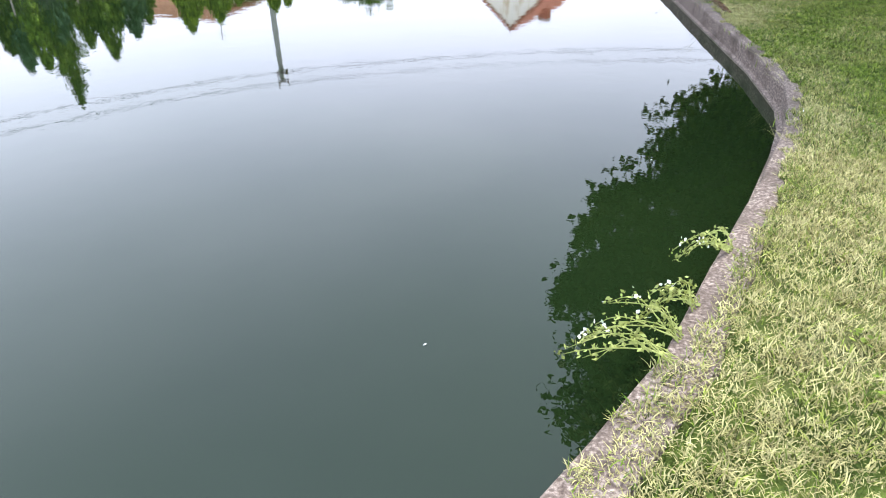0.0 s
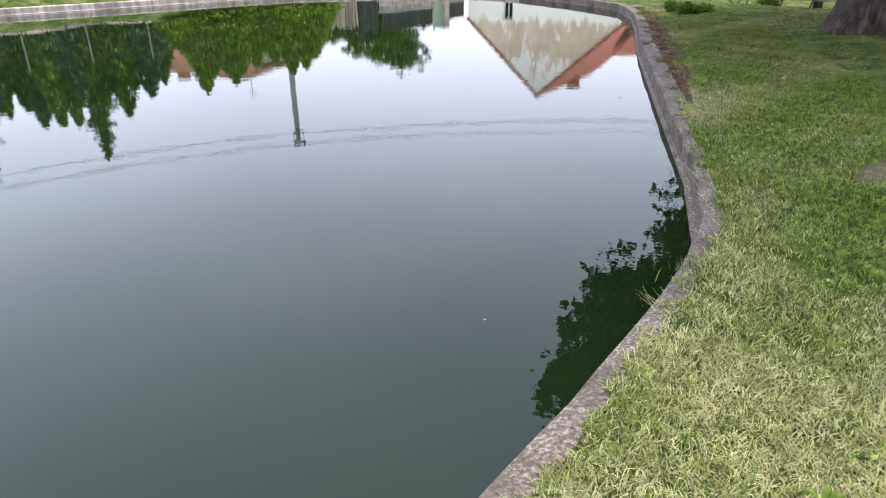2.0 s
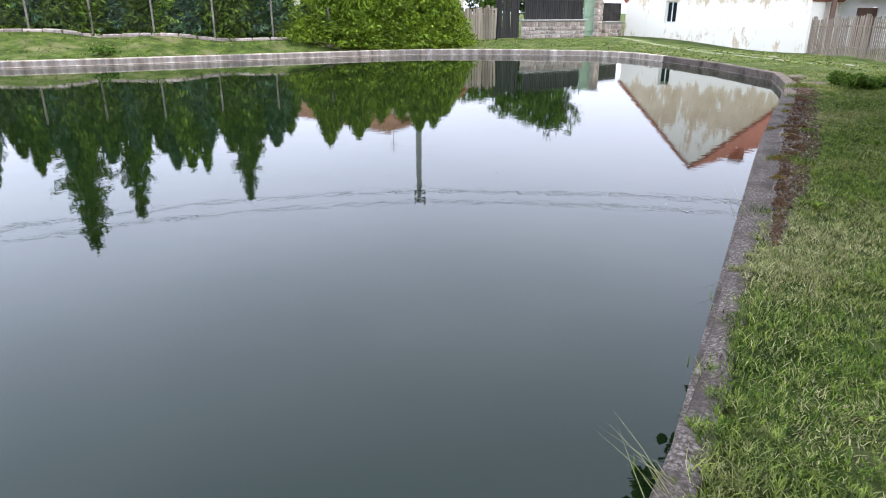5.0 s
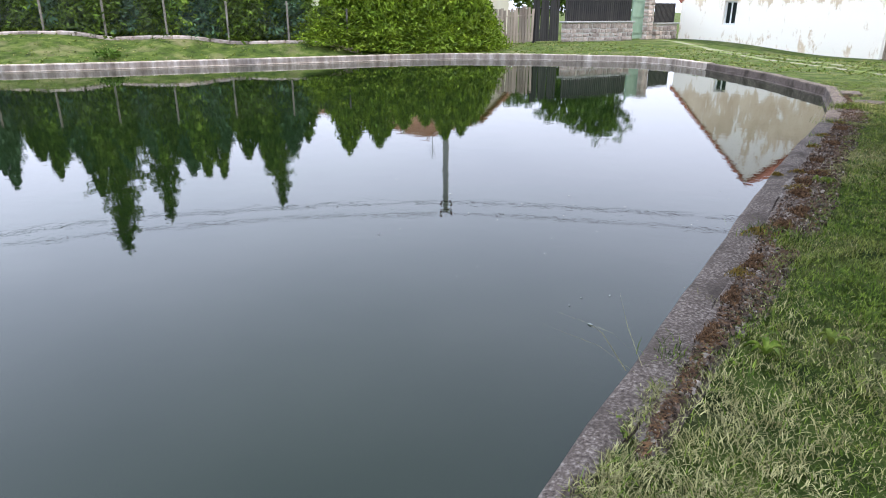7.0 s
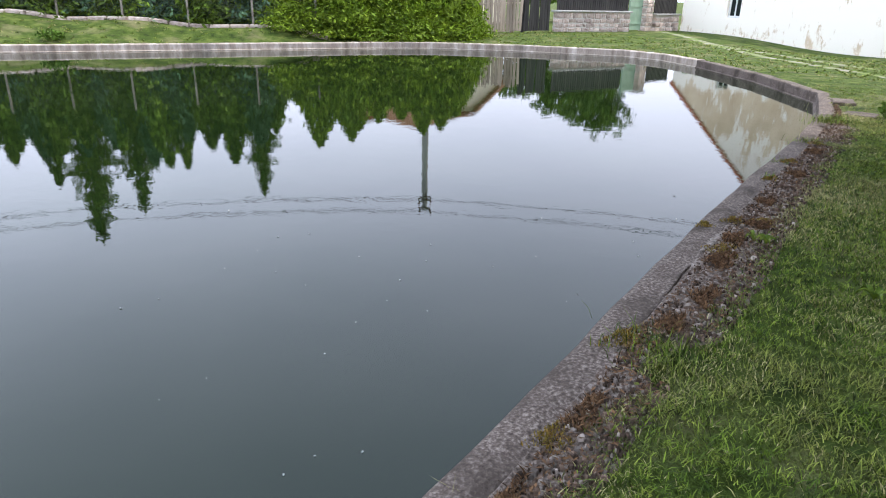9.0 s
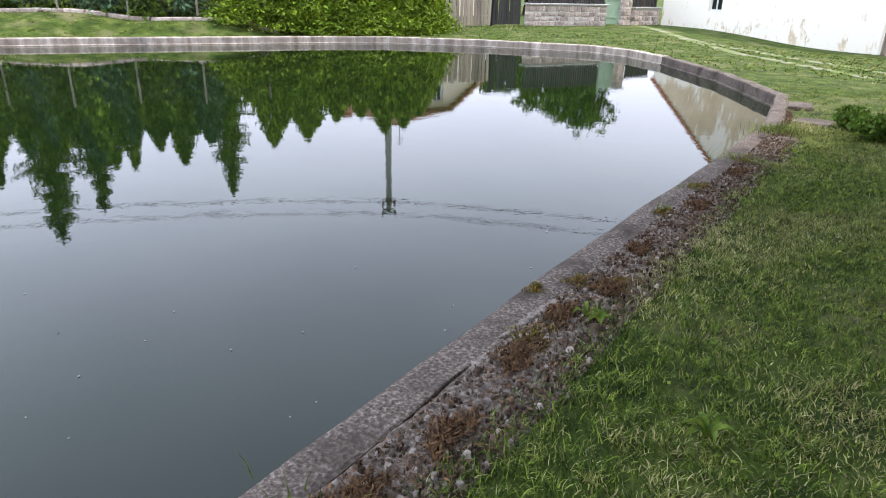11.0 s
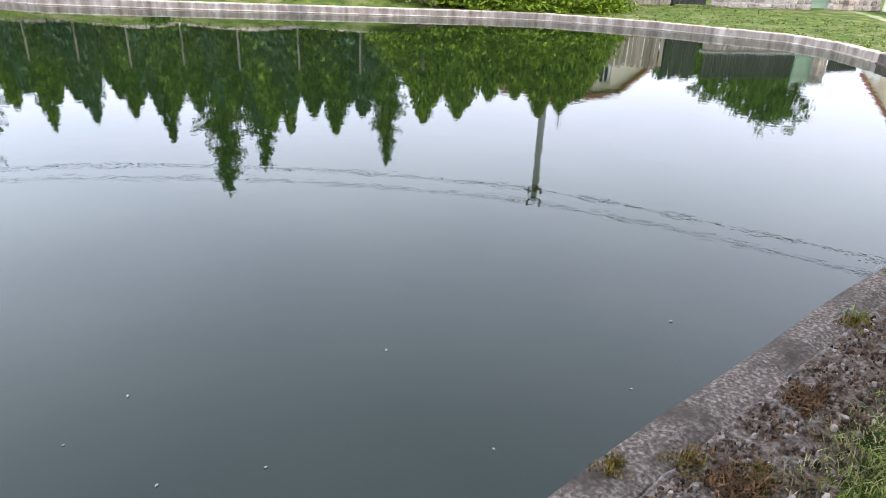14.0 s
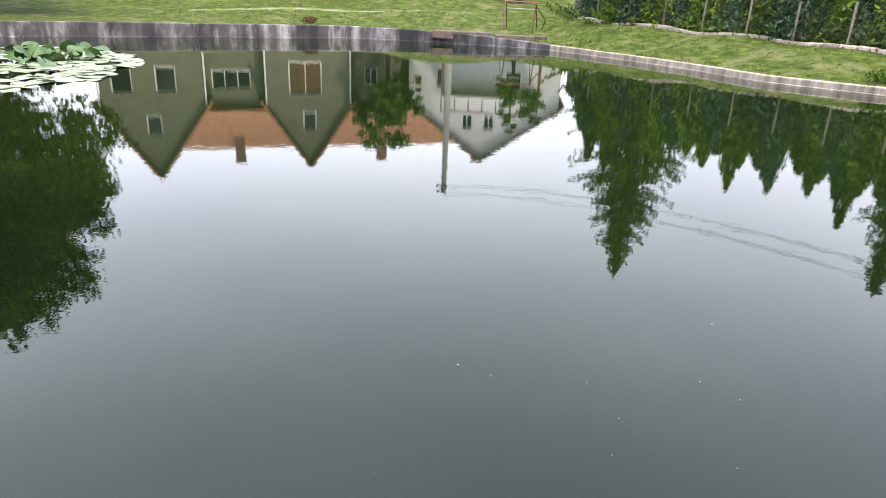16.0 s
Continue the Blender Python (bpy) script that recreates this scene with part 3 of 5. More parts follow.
def house(name, m, W, D, eave, ridge, wall_mat, tile, label, windows=(), side_windows=(), frame_mat=WHITE_PAINT, chimney=None, over=0.35, gutter=True, hip=0.0):
    """A gabled house whose gable W wide stands on y = 0 facing -y; it runs back D. windows: (x, z, w, h, bars, curtain) in the front gable,
    side_windows the same in the wall x = 0, measured along its length."""
    h = empty(name, m, label, "house")
    t = 0.35
    I = Matrix()
    bm = bmesh.new()
    k = (ridge - eave) / (W / 2)
    top = [(0, eave), (W / 2, ridge), (W, eave)] if not hip else [(0, eave), (W / 2 - hip, ridge - hip * k), (W / 2 + hip, ridge - hip * k), (W, eave)]
    wall_panel(bm, W, top, t, [(w[0], w[1], w[0] + w[2], w[1] + w[3]) for w in windows], I)
    part("front_wall", bm, wall_mat, h)
    bm = bmesh.new()
    wall_panel(bm, W, [(0, eave), (W / 2, ridge), (W, eave)], t, [], pose(0, D - t, 0))
    part("back_wall", bm, wall_mat, h)
    mside = pose(0, D - t, 0, 0, 0, -90)
    bm = bmesh.new()
    wall_panel(bm, D - 2 * t, [(0, eave), (D - 2 * t, eave)], t, [(w[0], w[1], w[0] + w[2], w[1] + w[3]) for w in side_windows], mside)
    part("side_wall", bm, wall_mat, h)
    bm = bmesh.new()
    wall_panel(bm, D - 2 * t, [(0, eave), (D - 2 * t, eave)], t, [], pose(W, t, 0, 0, 0, 90))
    part("side_wall", bm, wall_mat, h)
    for x, z, w, hh, bars, cur in windows:
        window(h, pose(x, 0.12, z), w, hh, frame_mat, bars, cur)
    for x, z, w, hh, bars, cur in side_windows:
        window(h, mside @ pose(x, 0.12, z), w, hh, frame_mat, bars, cur)
    for sx, x0 in ((-1, 0), (1, W)):
        bm = bmesh.new()
        xe = x0 + sx * over
        ze = eave - over * k
        xv, zv, back = W / 2 + sx * hip, ridge - hip * k, 1.6 * hip
        if hip:
            roof_slope(bm, (xe, -over, ze), (xe, D + over, ze), (xv, D + over, zv), (xv, -over, zv), 0.14, 0.42)
            roof_slope(bm, (xv, -over, zv), (xv, D + over, zv), (W / 2, D + over, ridge), (W / 2, back, ridge), 0.14, 0.42)
        else:
            roof_slope(bm, (xe, -over, ze), (xe, D + over, ze), (W / 2, D + over, ridge), (W / 2, -over, ridge), 0.14, 0.42)
        part("roof", bm, tile, h)
        if gutter:
            rod("gutter", (xe + sx * 0.06, -over, ze + 0.02), (xe + sx * 0.06, D + over, ze + 0.02), 0.07, GALV, h, "grey metal gutter")
    bm = bmesh.new()
    bm_rod(bm, (W / 2, 1.6 * hip if hip else -over, ridge + 0.13), (W / 2, D + over, ridge + 0.13), 0.11)
    part("ridge_tiles", bm, tile, h)
    if hip:
        bm = bmesh.new()
        roof_slope(bm, (W / 2 - hip, -over, ridge - hip * k), (W / 2 + hip, -over, ridge - hip * k), (W / 2 + 0.02, 1.6 * hip, ridge), (W / 2 - 0.02, 1.6 * hip, ridge), 0.14, 0.42)
        part("hip_roof", bm, tile, h)
    if chimney:
        cx, cy, ch = chimney
        ch_ob = box("chimney", (cx - 0.3, cy - 0.3, ridge - 1.6), (cx + 0.3, cy + 0.3, ridge + ch), RED_TILE, h, "brick chimney", bevel=0.02)
        box("cap", (cx - 0.37, cy - 0.37, ridge + ch), (cx + 0.37, cy + 0.37, ridge + ch + 0.08), POST, ch_ob)
    return h


# old white gable house at the head of the pond
white_house = house("old_house", pose(-5.75, 43.2, -0.15, 0, 0, -20), 9.35, 9.0, 2.0, 6.1, PLASTER, RED_TILE,
                    "old white gabled house with peeling limewash and red tiles",
                    windows=[(2.3, 0.95, 0.65, 1.1, 1, None)], frame_mat=WHITE_PAINT, chimney=(5.2, 4.5, 0.25), over=0.05, gutter=False)
# white porch wing beyond its corner
wing = empty("outbuilding", pose(3.8, 41.4, -0.42, 0, 0, 8), "white farm outbuilding with brown timber posts", "outbuilding")
bm = bmesh.new()
wall_panel(bm, 16, [(0, 3.1), (16, 3.1)], 0.35, [(1.6, 0, 2.5, 2.0), (5.2, 0.9, 6.0, 2.0), (8.0, 0.9, 8.8, 2.0), (10.5, 0, 11.4, 2.0)], pose(0, 2.2, 0))
part("wall", bm, LIME, wing)
for x in (1.6, 10.5):
    box("door", (x + 0.02, 2.32, 0), (x + 0.88, 2.38, 1.98), BROWN_WOOD, wing, "brown plank door")
for x in (5.2, 8.0):
    window(wing, pose(x, 2.3, 0.9), 0.8, 1.1, BROWN_WOOD, 1)
for x in (0.2, 3.1, 6.9, 12.5, 15.8):
    box("post", (x - 0.1, 0.1, -0.4), (x + 0.1, 0.3, 2.7), BROWN_WOOD, wing, bevel=0.015)
box("beam", (0, 0.1, 2.7), (16, 0.3, 2.9), BROWN_WOOD, wing)
bm = bmesh.new()
roof_slope(bm, (-0.2, -0.3, 2.85), (16.2, -0.3, 2.85), (16.2, 4.6, 4.6), (-0.2, 4.6, 4.6), 0.12, 0.42)
part("roof", bm, RED_TILE, wing)

# house behind the hedge, orange roof
behind = house("garden_house", pose(-18.6, 37.1, 0.3, 0, 0, 72), 8.0, 17, 2.55, 5.2, CREAM, ORANGE_TILE, "cream rendered house with an orange tiled roof behind the hedge",
               windows=[(2.7, 2.75, 0.7, 0.95, 1, None), (4.6, 2.75, 0.7, 0.95, 1, None), (2.2, 0.2, 0.9, 1.3, 1, None), (5.4, 0.2, 0.9, 1.3, 1, None)], chimney=(4.3, 9, 0.6), hip=1.7)
mast = empty("roof_mast", pose(-19.6, 41.6, 5.5), "thin television mast on the orange roof", "antenna")
rod("pole", (0, 0, -0.3), (0, 0, 1.3), 0.025, GALV, mast)
for k in range(4):
    rod("crossbar", (-0.25, 0, 1.22 - k * 0.16), (0.25, 0, 1.22 - k * 0.16), 0.012, GALV, mast)


# grey-green twin-gabled house on the rise to the west
def twin_house():
    u = Vector((-7.7, 14.2, 0)).normalized()
    ang = math.degrees(math.atan2(u.y, u.x))
    m = pose(-34.7, -19.65, 1.6, 0, 0, ang)      # x runs along the front, +y is away from the pond... turned below
    h = empty("twin_gabled_house", m, "grey-green rendered house with two gables and orange tiled roofs", "house")
    back = 1.0
    L, eave, ridge = 27.0, 4.4, 8.1
    bm = bmesh.new()
    wall_panel(bm, L - 2.0, [(0, eave), (L - 2.0, eave)], 0.35, [(6.0, 1.6, 8.6, 2.9), (16.6, 1.4, 17.6, 2.6), (20.4, 1.4, 21.4, 2.6)], pose(2.0, back, 0))
    part("front_wall", bm, RENDER, h)
    window(h, pose(8.0, back + 0.12, 1.6), 2.6, 1.3, WHITE_PAINT, 2)
    for x in (18.6, 22.4):
        window(h, pose(x, back + 0.12, 1.4), 1.0, 1.2, WHITE_PAINT, 1)
    for mm in (pose(2.0, back + 10.35, 0, 0, 0, -90), pose(L, back + 0.35, 0, 0, 0, 90)):
        bm = bmesh.new()
        wall_panel(bm, 10, [(0, eave), (5, ridge), (10, eave)], 0.35, [], mm)
        part("end_wall", bm, RENDER, h)
    bm = bmesh.new()
    wall_panel(bm, L - 2.0, [(0, eave), (L - 2.0, eave)], 0.35, [], pose(2.0, back + 10.4, 0))
    part("back_wall", bm, RENDER, h)
    for y0, y1 in ((back - 0.35, back + 5.3), (back + 11.1, back + 5.3)):
        bm = bmesh.new()
        roof_slope(bm, (1.8, y0, eave - 0.2), (L + 0.4, y0, eave - 0.2), (L + 0.4, y1, ridge), (1.8, y1, ridge), 0.14, 0.42)
        part("roof", bm, ORANGE_TILE, h)
    # two front gables
    for x0, w, top, wins in ((1.1, 6.4, 8.75, [(0.7, 1.3, 1.3, 1.75), (3.4, 1.3, 1.3, 1.75), (2.6, 4.5, 0.95, 1.35)]), (11.6, 5.7, 8.25, [(1.5, 0.9, 2.3, 2.3), (2.4, 4.3, 0.95, 1.4)])):
        ev = 4.1
        bm = bmesh.new()
        wall_panel(bm, w, [(0, ev), (w / 2, top), (w, ev)], 0.35, [(a, b, a + c, b + d) for a, b, c, d in wins], pose(x0, 0, 0))
        part("gable_wall", bm, RENDER, h)
        for a, b, c, d in wins:
            window(h, pose(x0 + a, 0.1, b), c, d, WHITE_PAINT, 0 if c < 2 else 1, BLIND if c > 2 else None)
        for xa, xb in ((x0, x0 - 1), (x0 + w, x0 + w + 1)):
            bm = bmesh.new()
            bm_box(bm, min(xa, xa + (0.35 if xb < xa else -0.35)), 0.35, -0.6, max(xa, xa + (0.35 if xb < xa else -0.35)), back, ev)
            part("cheek_wall", bm, RENDER, h)
            k = (top - ev) / (w / 2)
            s = -1 if xb < xa else 1
            bm = bmesh.new()
            roof_slope(bm, (xa + s * 0.4, -0.35, ev - 0.4 * k), (xa + s * 0.4, back + 5.2, ev - 0.4 * k), (x0 + w / 2, back + 5.2, top), (x0 + w / 2, -0.35, top), 0.14, 0.42)
            part("gable_roof", bm, ORANGE_TILE, h)
            rod("downpipe", (xa + s * 0.08, -0.08, -0.4), (xa + s * 0.08, -0.08, ev - 0.3), 0.06, WHITE_PAINT, h, "white downpipe")
    for x, y in ((9.6, 4.6), (20.6, 4.2)):
        c = box("chimney", (x - 0.35, y - 0.35, ridge - 1.5), (x + 0.35, y + 0.35, ridge + 0.75), BROWN_WOOD, h, "dark brick chimney", bevel=0.02)
        box("cap", (x - 0.42, y - 0.42, ridge + 0.75), (x + 0.42, y + 0.42, ridge + 0.83), POST, c)
    return h


twin_house()

# pale house with balcony further along
pale = house("balcony_house", pose(-45.2, -0.6, 1.8, 0, 0, 95.5), 11.0, 12, 3.5, 7.5, OFFWHITE, BROWN_WOOD, "pale rendered gabled house with a balcony and brown roof",
             windows=[(2.0, 1.0, 1.2, 1.3, 1, None), (4.0, 4.2, 0.8, 1.1, 1, None), (5.6, 4.2, 0.8, 1.1, 1, None), (7.0, 1.0, 1.2, 1.3, 1, None)], chimney=(5.0, 3, 0.8))
for nm, a, b in (("balcony_floor", (2.5, -1.3, 2.75), (9.5, 0, 2.9)), ("balcony_rail", (2.5, -1.3, 3.75), (9.5, -1.22, 3.85))):
    box(nm, a, b, WHITE_PAINT if nm == "balcony_floor" else BROWN_WOOD, pale)
for k in range(8):
    box("baluster", (2.5 + k * 0.985, -1.3, 2.9), (2.58 + k * 0.985, -1.22, 3.75), BROWN_WOOD, pale)
box("balcony_post", (9.3, -1.3, -0.5), (9.5, -1.1, 2.75), BROWN_WOOD, pale)
box("balcony_post", (2.5, -1.3, -0.5), (2.7, -1.1, 2.75), BROWN_WOOD, pale)


# ---- fences and walls ----
FENCE = [(-12.6, 25.75), (-14.3, 24.4), (-17.4, 21.9), (-24, 17.2), (-31, 11.1)]


def along(line, step, start=0.0):
    """Places every step metres along a line, with the heading there."""
    out, left = [], start
    for a, b in zip(line, line[1:]):
        a, b = Vector((*a, 0)), Vector((*b, 0))
        L = (b - a).length
        while left <= L:
            p = a.lerp(b, left / L)
            out.append((p.x, p.y, math.degrees(math.atan2(b.y - a.y, b.x - a.x))))
            left += step
        left -= L
    return out


fence = empty("mesh_fence", Matrix(), "wire mesh fence on slim concrete posts before conifers", "fence")
posts = along(FENCE, 2.0, 0.15)
for i, (x, y, a) in enumerate(posts):
    z = gz(x, y)
    bm = bmesh.new()
    bm_box(bm, -0.03, -0.03, -0.3, 0.03, 0.03, 1.35, m=pose(x, y, z, 0, 0, a), bevel=0.008)
    part("post", bm, FENCE_POST, fence)
for (x0, y0, a), (x1, y1, b) in zip(posts, posts[1:]):
    za, zb = gz(x0, y0) + 0.22, gz(x1, y1) + 0.22
    bm = bmesh.new()
    n = 26
    for k in range(n + 1):
        for s in (1, -1):
            f0, f1 = k / n, k / n + s * 0.5
            e0, e1 = 0.0, 1.15
            if f1 > 1:
                e1, f1 = 1.15 * (1 - f0) / 0.5, 1
            if f1 < 0:
                e1, f1 = 1.15 * f0 / 0.5, 0
            if e1 < 0.05:
                continue
            bm_rod(bm, (x0 + (x1 - x0) * f0, y0 + (y1 - y0) * f0, za + (zb - za) * f0), (x0 + (x1 - x0) * f1, y0 + (y1 - y0) * f1, za + (zb - za) * f1 + e1), 0.0016, seg=3)
    part("wire_mesh", bm, WIRE, fence, "thin dull wire mesh")
# low stone footing in short lengths under the fence
footing = empty("fence_footing", Matrix(), "low pale stone and concrete footing under the fence", "footing", kind="structure")
for (x, y, a) in along(FENCE, 0.62, 0.1):
    z = gz(x, y)
    bm = bmesh.new()
    hgt = random.uniform(0.085, 0.11)
    bm_box(bm, -0.3, -0.13, -0.2, 0.3, 0.13, hgt, m=pose(x, y, z, 0, 0, a + random.uniform(-2, 2)) @ pose(0, 0, 0, random.uniform(-2, 2), -math.degrees(math.atan2(gz(x + 0.3 * math.cos(radians(a)), y + 0.3 * math.sin(radians(a))) - gz(x - 0.3 * math.cos(radians(a)), y - 0.3 * math.sin(radians(a))), 0.6)), 0), bevel=0.03)
    part("stone", bm, STONE, footing)


def picket_run(name, line, step, w, t, h, mat, label, rail_mat=None, rot=0.0, pointed=True):
    ob = empty(name, Matrix(), label, "fence")
    pts = along(line, step)
    for x, y, a in pts:
        z = gz(x, y)
        hh = h * random.uniform(0.96, 1.03)
        bm = bmesh.new()
        bm_box(bm, -w / 2, -t / 2, 0.06, w / 2, t / 2, hh, m=pose(x, y, z, random.uniform(-1, 1), random.uniform(-1.5, 1.5), a))
        part("picket", bm, mat, ob)
    for a, b in zip(line, line[1:]):
        for zz in (0.28 * h, 0.8 * h):
            va, vb = Vector((*a, gz(*a) + zz)), Vector((*b, gz(*b) + zz))
            n = Vector((-(vb - va).y, (vb - va).x, 0)).normalized() * (t / 2 + 0.022)
            bm = bmesh.new()
            bm_rod(bm, va + n, vb + n, 0.035, seg=4)
            part("rail", bm, rail_mat or mat, ob)
    for x, y, a in along(line, 2.4):
        bm = bmesh.new()
        bm_box(bm, -0.06, 0.06, -0.3, 0.06, 0.18, h * 1.06, m=pose(x, y, gz(x, y), 0, 0, a), bevel=0.01)
        part("post", bm, mat, ob)
    return ob


picket_run("picket_fence", [(3.15, 39.4), (4.1, 36.6), (5.6, 32.6), (9.2, 31.2), (14, 30.2)], 0.135, 0.065, 0.022, 1.5, WOOD, "weathered grey wooden picket fence with a gate")
picket_run("plank_fence", [(-10.9, 31.6), (-9.6, 34.0)], 0.15, 0.12, 0.022, 1.4, WOOD, "weathered grey upright plank fence beside the hedge")
picket_run("dark_gate", [(-9.5, 34.15), (-8.95, 35.2)], 0.13, 0.11, 0.025, 1.75, DARK_WOOD, "dark stained wooden yard gate")


def stone_wall(name, a, b, h, label, panel):
    """A low rubble wall with a coping and a dark slatted panel on it."""
    va, vb = Vector((*a, 0)), Vector((*b, 0))
    L = (vb - va).length
    z = min(gz(*a), gz(*b))
    ob = empty(name, pose(*a, z, 0, 0, math.degrees(math.atan2(vb.y - va.y, vb.x - va.x))), label, "wall")
    box("core", (0.03, -0.17, -0.3), (L - 0.03, 0.17, h), MORTAR, ob, "pale lime mortar")
    zz = 0.0
    while zz < h - 0.08:
        hh = random.uniform(0.14, 0.24)
        x = 0.0
        while x < L - 0.05:
            w = min(random.uniform(0.18, 0.42), L - x)
            bm = bmesh.new()
            bm_box(bm, x + 0.012, -0.17 - random.uniform(0.015, 0.04), zz + 0.012, x + w - 0.012, 0.16, min(zz + hh - 0.012, h - 0.01), bevel=0.03)
            for q in bm.verts:
                q.co += Vector((random.uniform(-0.03, 0.03), random.uniform(-0.012, 0.012), random.uniform(-0.028, 0.028)))
            part("stone", bm, STONE, ob)
            x += w
        zz += hh
    box("coping", (-0.05, -0.25, h), (L + 0.05, 0.25, h + 0.07), POST, ob, "pale concrete coping", bevel=0.015)
    if panel:
        p = box("panel_frame", (0.05, -0.03, h + 0.07 + panel - 0.06), (L - 0.05, 0.03, h + 0.07 + panel), DARK_WOOD, ob)
        x = 0.06
        while x < L - 0.1:
            box("slat", (x, -0.022, h + 0.07), (x + 0.085, 0.022, h + 0.07 + panel - 0.06), DARK_WOOD, p)
            x += 0.115
    return ob


stone_wall("stone_wall", (-8.85, 35.6), (-6.95, 39.0), 0.78, "low rubble stone wall with a dark slatted panel", 0.9)
stone_wall("stone_wall", (-6.5, 41.1), (-5.95, 43.0), 0.72, "rubble stone wall with dark slats beside the white house", 0.9)
pillar = stone_wall("stone_pillar", (-6.75, 40.4), (-6.6, 40.95), 2.0, "rough rubble stone gate pillar", 0)
gate = empty("garden_door", pose(-6.95, 39.1, gz(-6.95, 39.1), 0, 0, 82), "closed pale green sheet metal garden door", "gate")
box("leaf", (0.03, -0.02, 0.05), (1.22, 0.02, 1.95), GREEN_METAL, gate, bevel=0.008)
for zz in (0.3, 1.0, 1.7):
    box("rail", (0.03, -0.045, zz), (1.22, -0.021, zz + 0.06), GREEN_METAL, gate)
rod("post", (0.0, 0, -0.2), (0, 0, 2.1), 0.04, GREEN_METAL, gate)
rod("handle", (1.12, -0.09, 1.05), (1.0, -0.09, 1.05), 0.012, BLACK_STEEL, gate)


# ---- power line ----
def power_pole(base, top, r, label, arm=0.5, turn=0):
    x, y, z = base
    ob = empty("power_pole", pose(x, y, z, 0, 0, turn), label, "pole")
    h = top - z
    rod("shaft", (0, 0, -0.5), (0, 0, h), r, POST, ob, r2=r * 0.72, seg=14)
    for k, zz in enumerate((h - 0.12, h - 0.55)):
        bar = box("crossarm", (-arm / 2, -0.05 - r, zz), (arm / 2, 0.03 - r, zz + 0.08), RUST, ob)
        for sx in (-0.45, 0.45):
            bm = bmesh.new()
            bm_rod(bm, (sx * arm, -r, zz + 0.08), (sx * arm, -r, zz + 0.13), 0.02)
            bm_rod(bm, (sx * arm, -r, zz + 0.13), (sx * arm, -r, zz + 0.24), 0.05, 0.035)
            part("insulator", bm, CERAMIC, bar)
    return ob


POLE_A, POLE_B, POLE_C = (-11.5, 30.15, 0.25), (-41.0, 3.1, 1.55), (12.5, 36.5, -0.4)
power_pole(POLE_A, 6.3, 0.15, "slim grey concrete power pole with insulators at its top", turn=40)
power_pole(POLE_B, 10.8, 0.24, "tall thick grey concrete power pole with cross-arms", arm=0.9, turn=60)
power_pole(POLE_C, 6.6, 0.15, "slim grey concrete power pole beyond the farmyard", turn=10)


def wire(a, b, sag, r):
    n = 28
    a, b = Vector(a), Vector(b)
    pts = [a.lerp(b, i / n) - Vector((0, 0, sag * 4 * (i / n) * (1 - i / n))) for i in range(n + 1)]
    ob = tube("overhead_cable", pts, r, CABLE)
    return tagged(ob, "black overhead power cable slung between the poles", "cable", "overhead cables")


for dz, off, r in ((-0.45, 0.0, 0.02), (0.0, 0.22, 0.009), (0.1, -0.22, 0.01)):
    o = Vector((off * 0.6, -off * 0.8, dz))
    wire(Vector((*POLE_A[:2], 6.32)) + o, Vector((*POLE_B[:2], 10.85)) + o, 1.6, r)
    wire(Vector((*POLE_A[:2], 6.32)) + o, Vector((*POLE_C[:2], 6.62)) + o, 0.45, r)


# ---- trees ----
def trunk_mesh(path, radii, mat, parent, name="trunk", seg=14, rough=0.0, flare=0.0):
    v, f = [], []
    for k, (p, r) in enumerate(zip(path, radii)):
        p = Vector(p)
        for i in range(seg):
            a = 2 * math.pi * i / seg
            rr = r * (1 + rough * noise.noise((math.cos(a) * 1.6 + p.x, math.sin(a) * 1.6 + p.y, p.z * 0.8)))
            if flare and k < 4:
                rr *= 1 + flare * (4 - k) / 4 * (0.5 + 0.5 * math.cos(5 * a + 0.6))
            v.append(p + Vector((math.cos(a) * rr, math.sin(a) * rr, 0)))
    for k in range(len(path) - 1):
        for i in range(seg):
            j = (i + 1) % seg
            f.append((k * seg + i, k * seg + j, (k + 1) * seg + j, (k + 1) * seg + i))
    f.append(tuple(range((len(path) - 1) * seg, len(path) * seg)))
    return mesh_from(name, v, f, mat, parent, smooth=True)


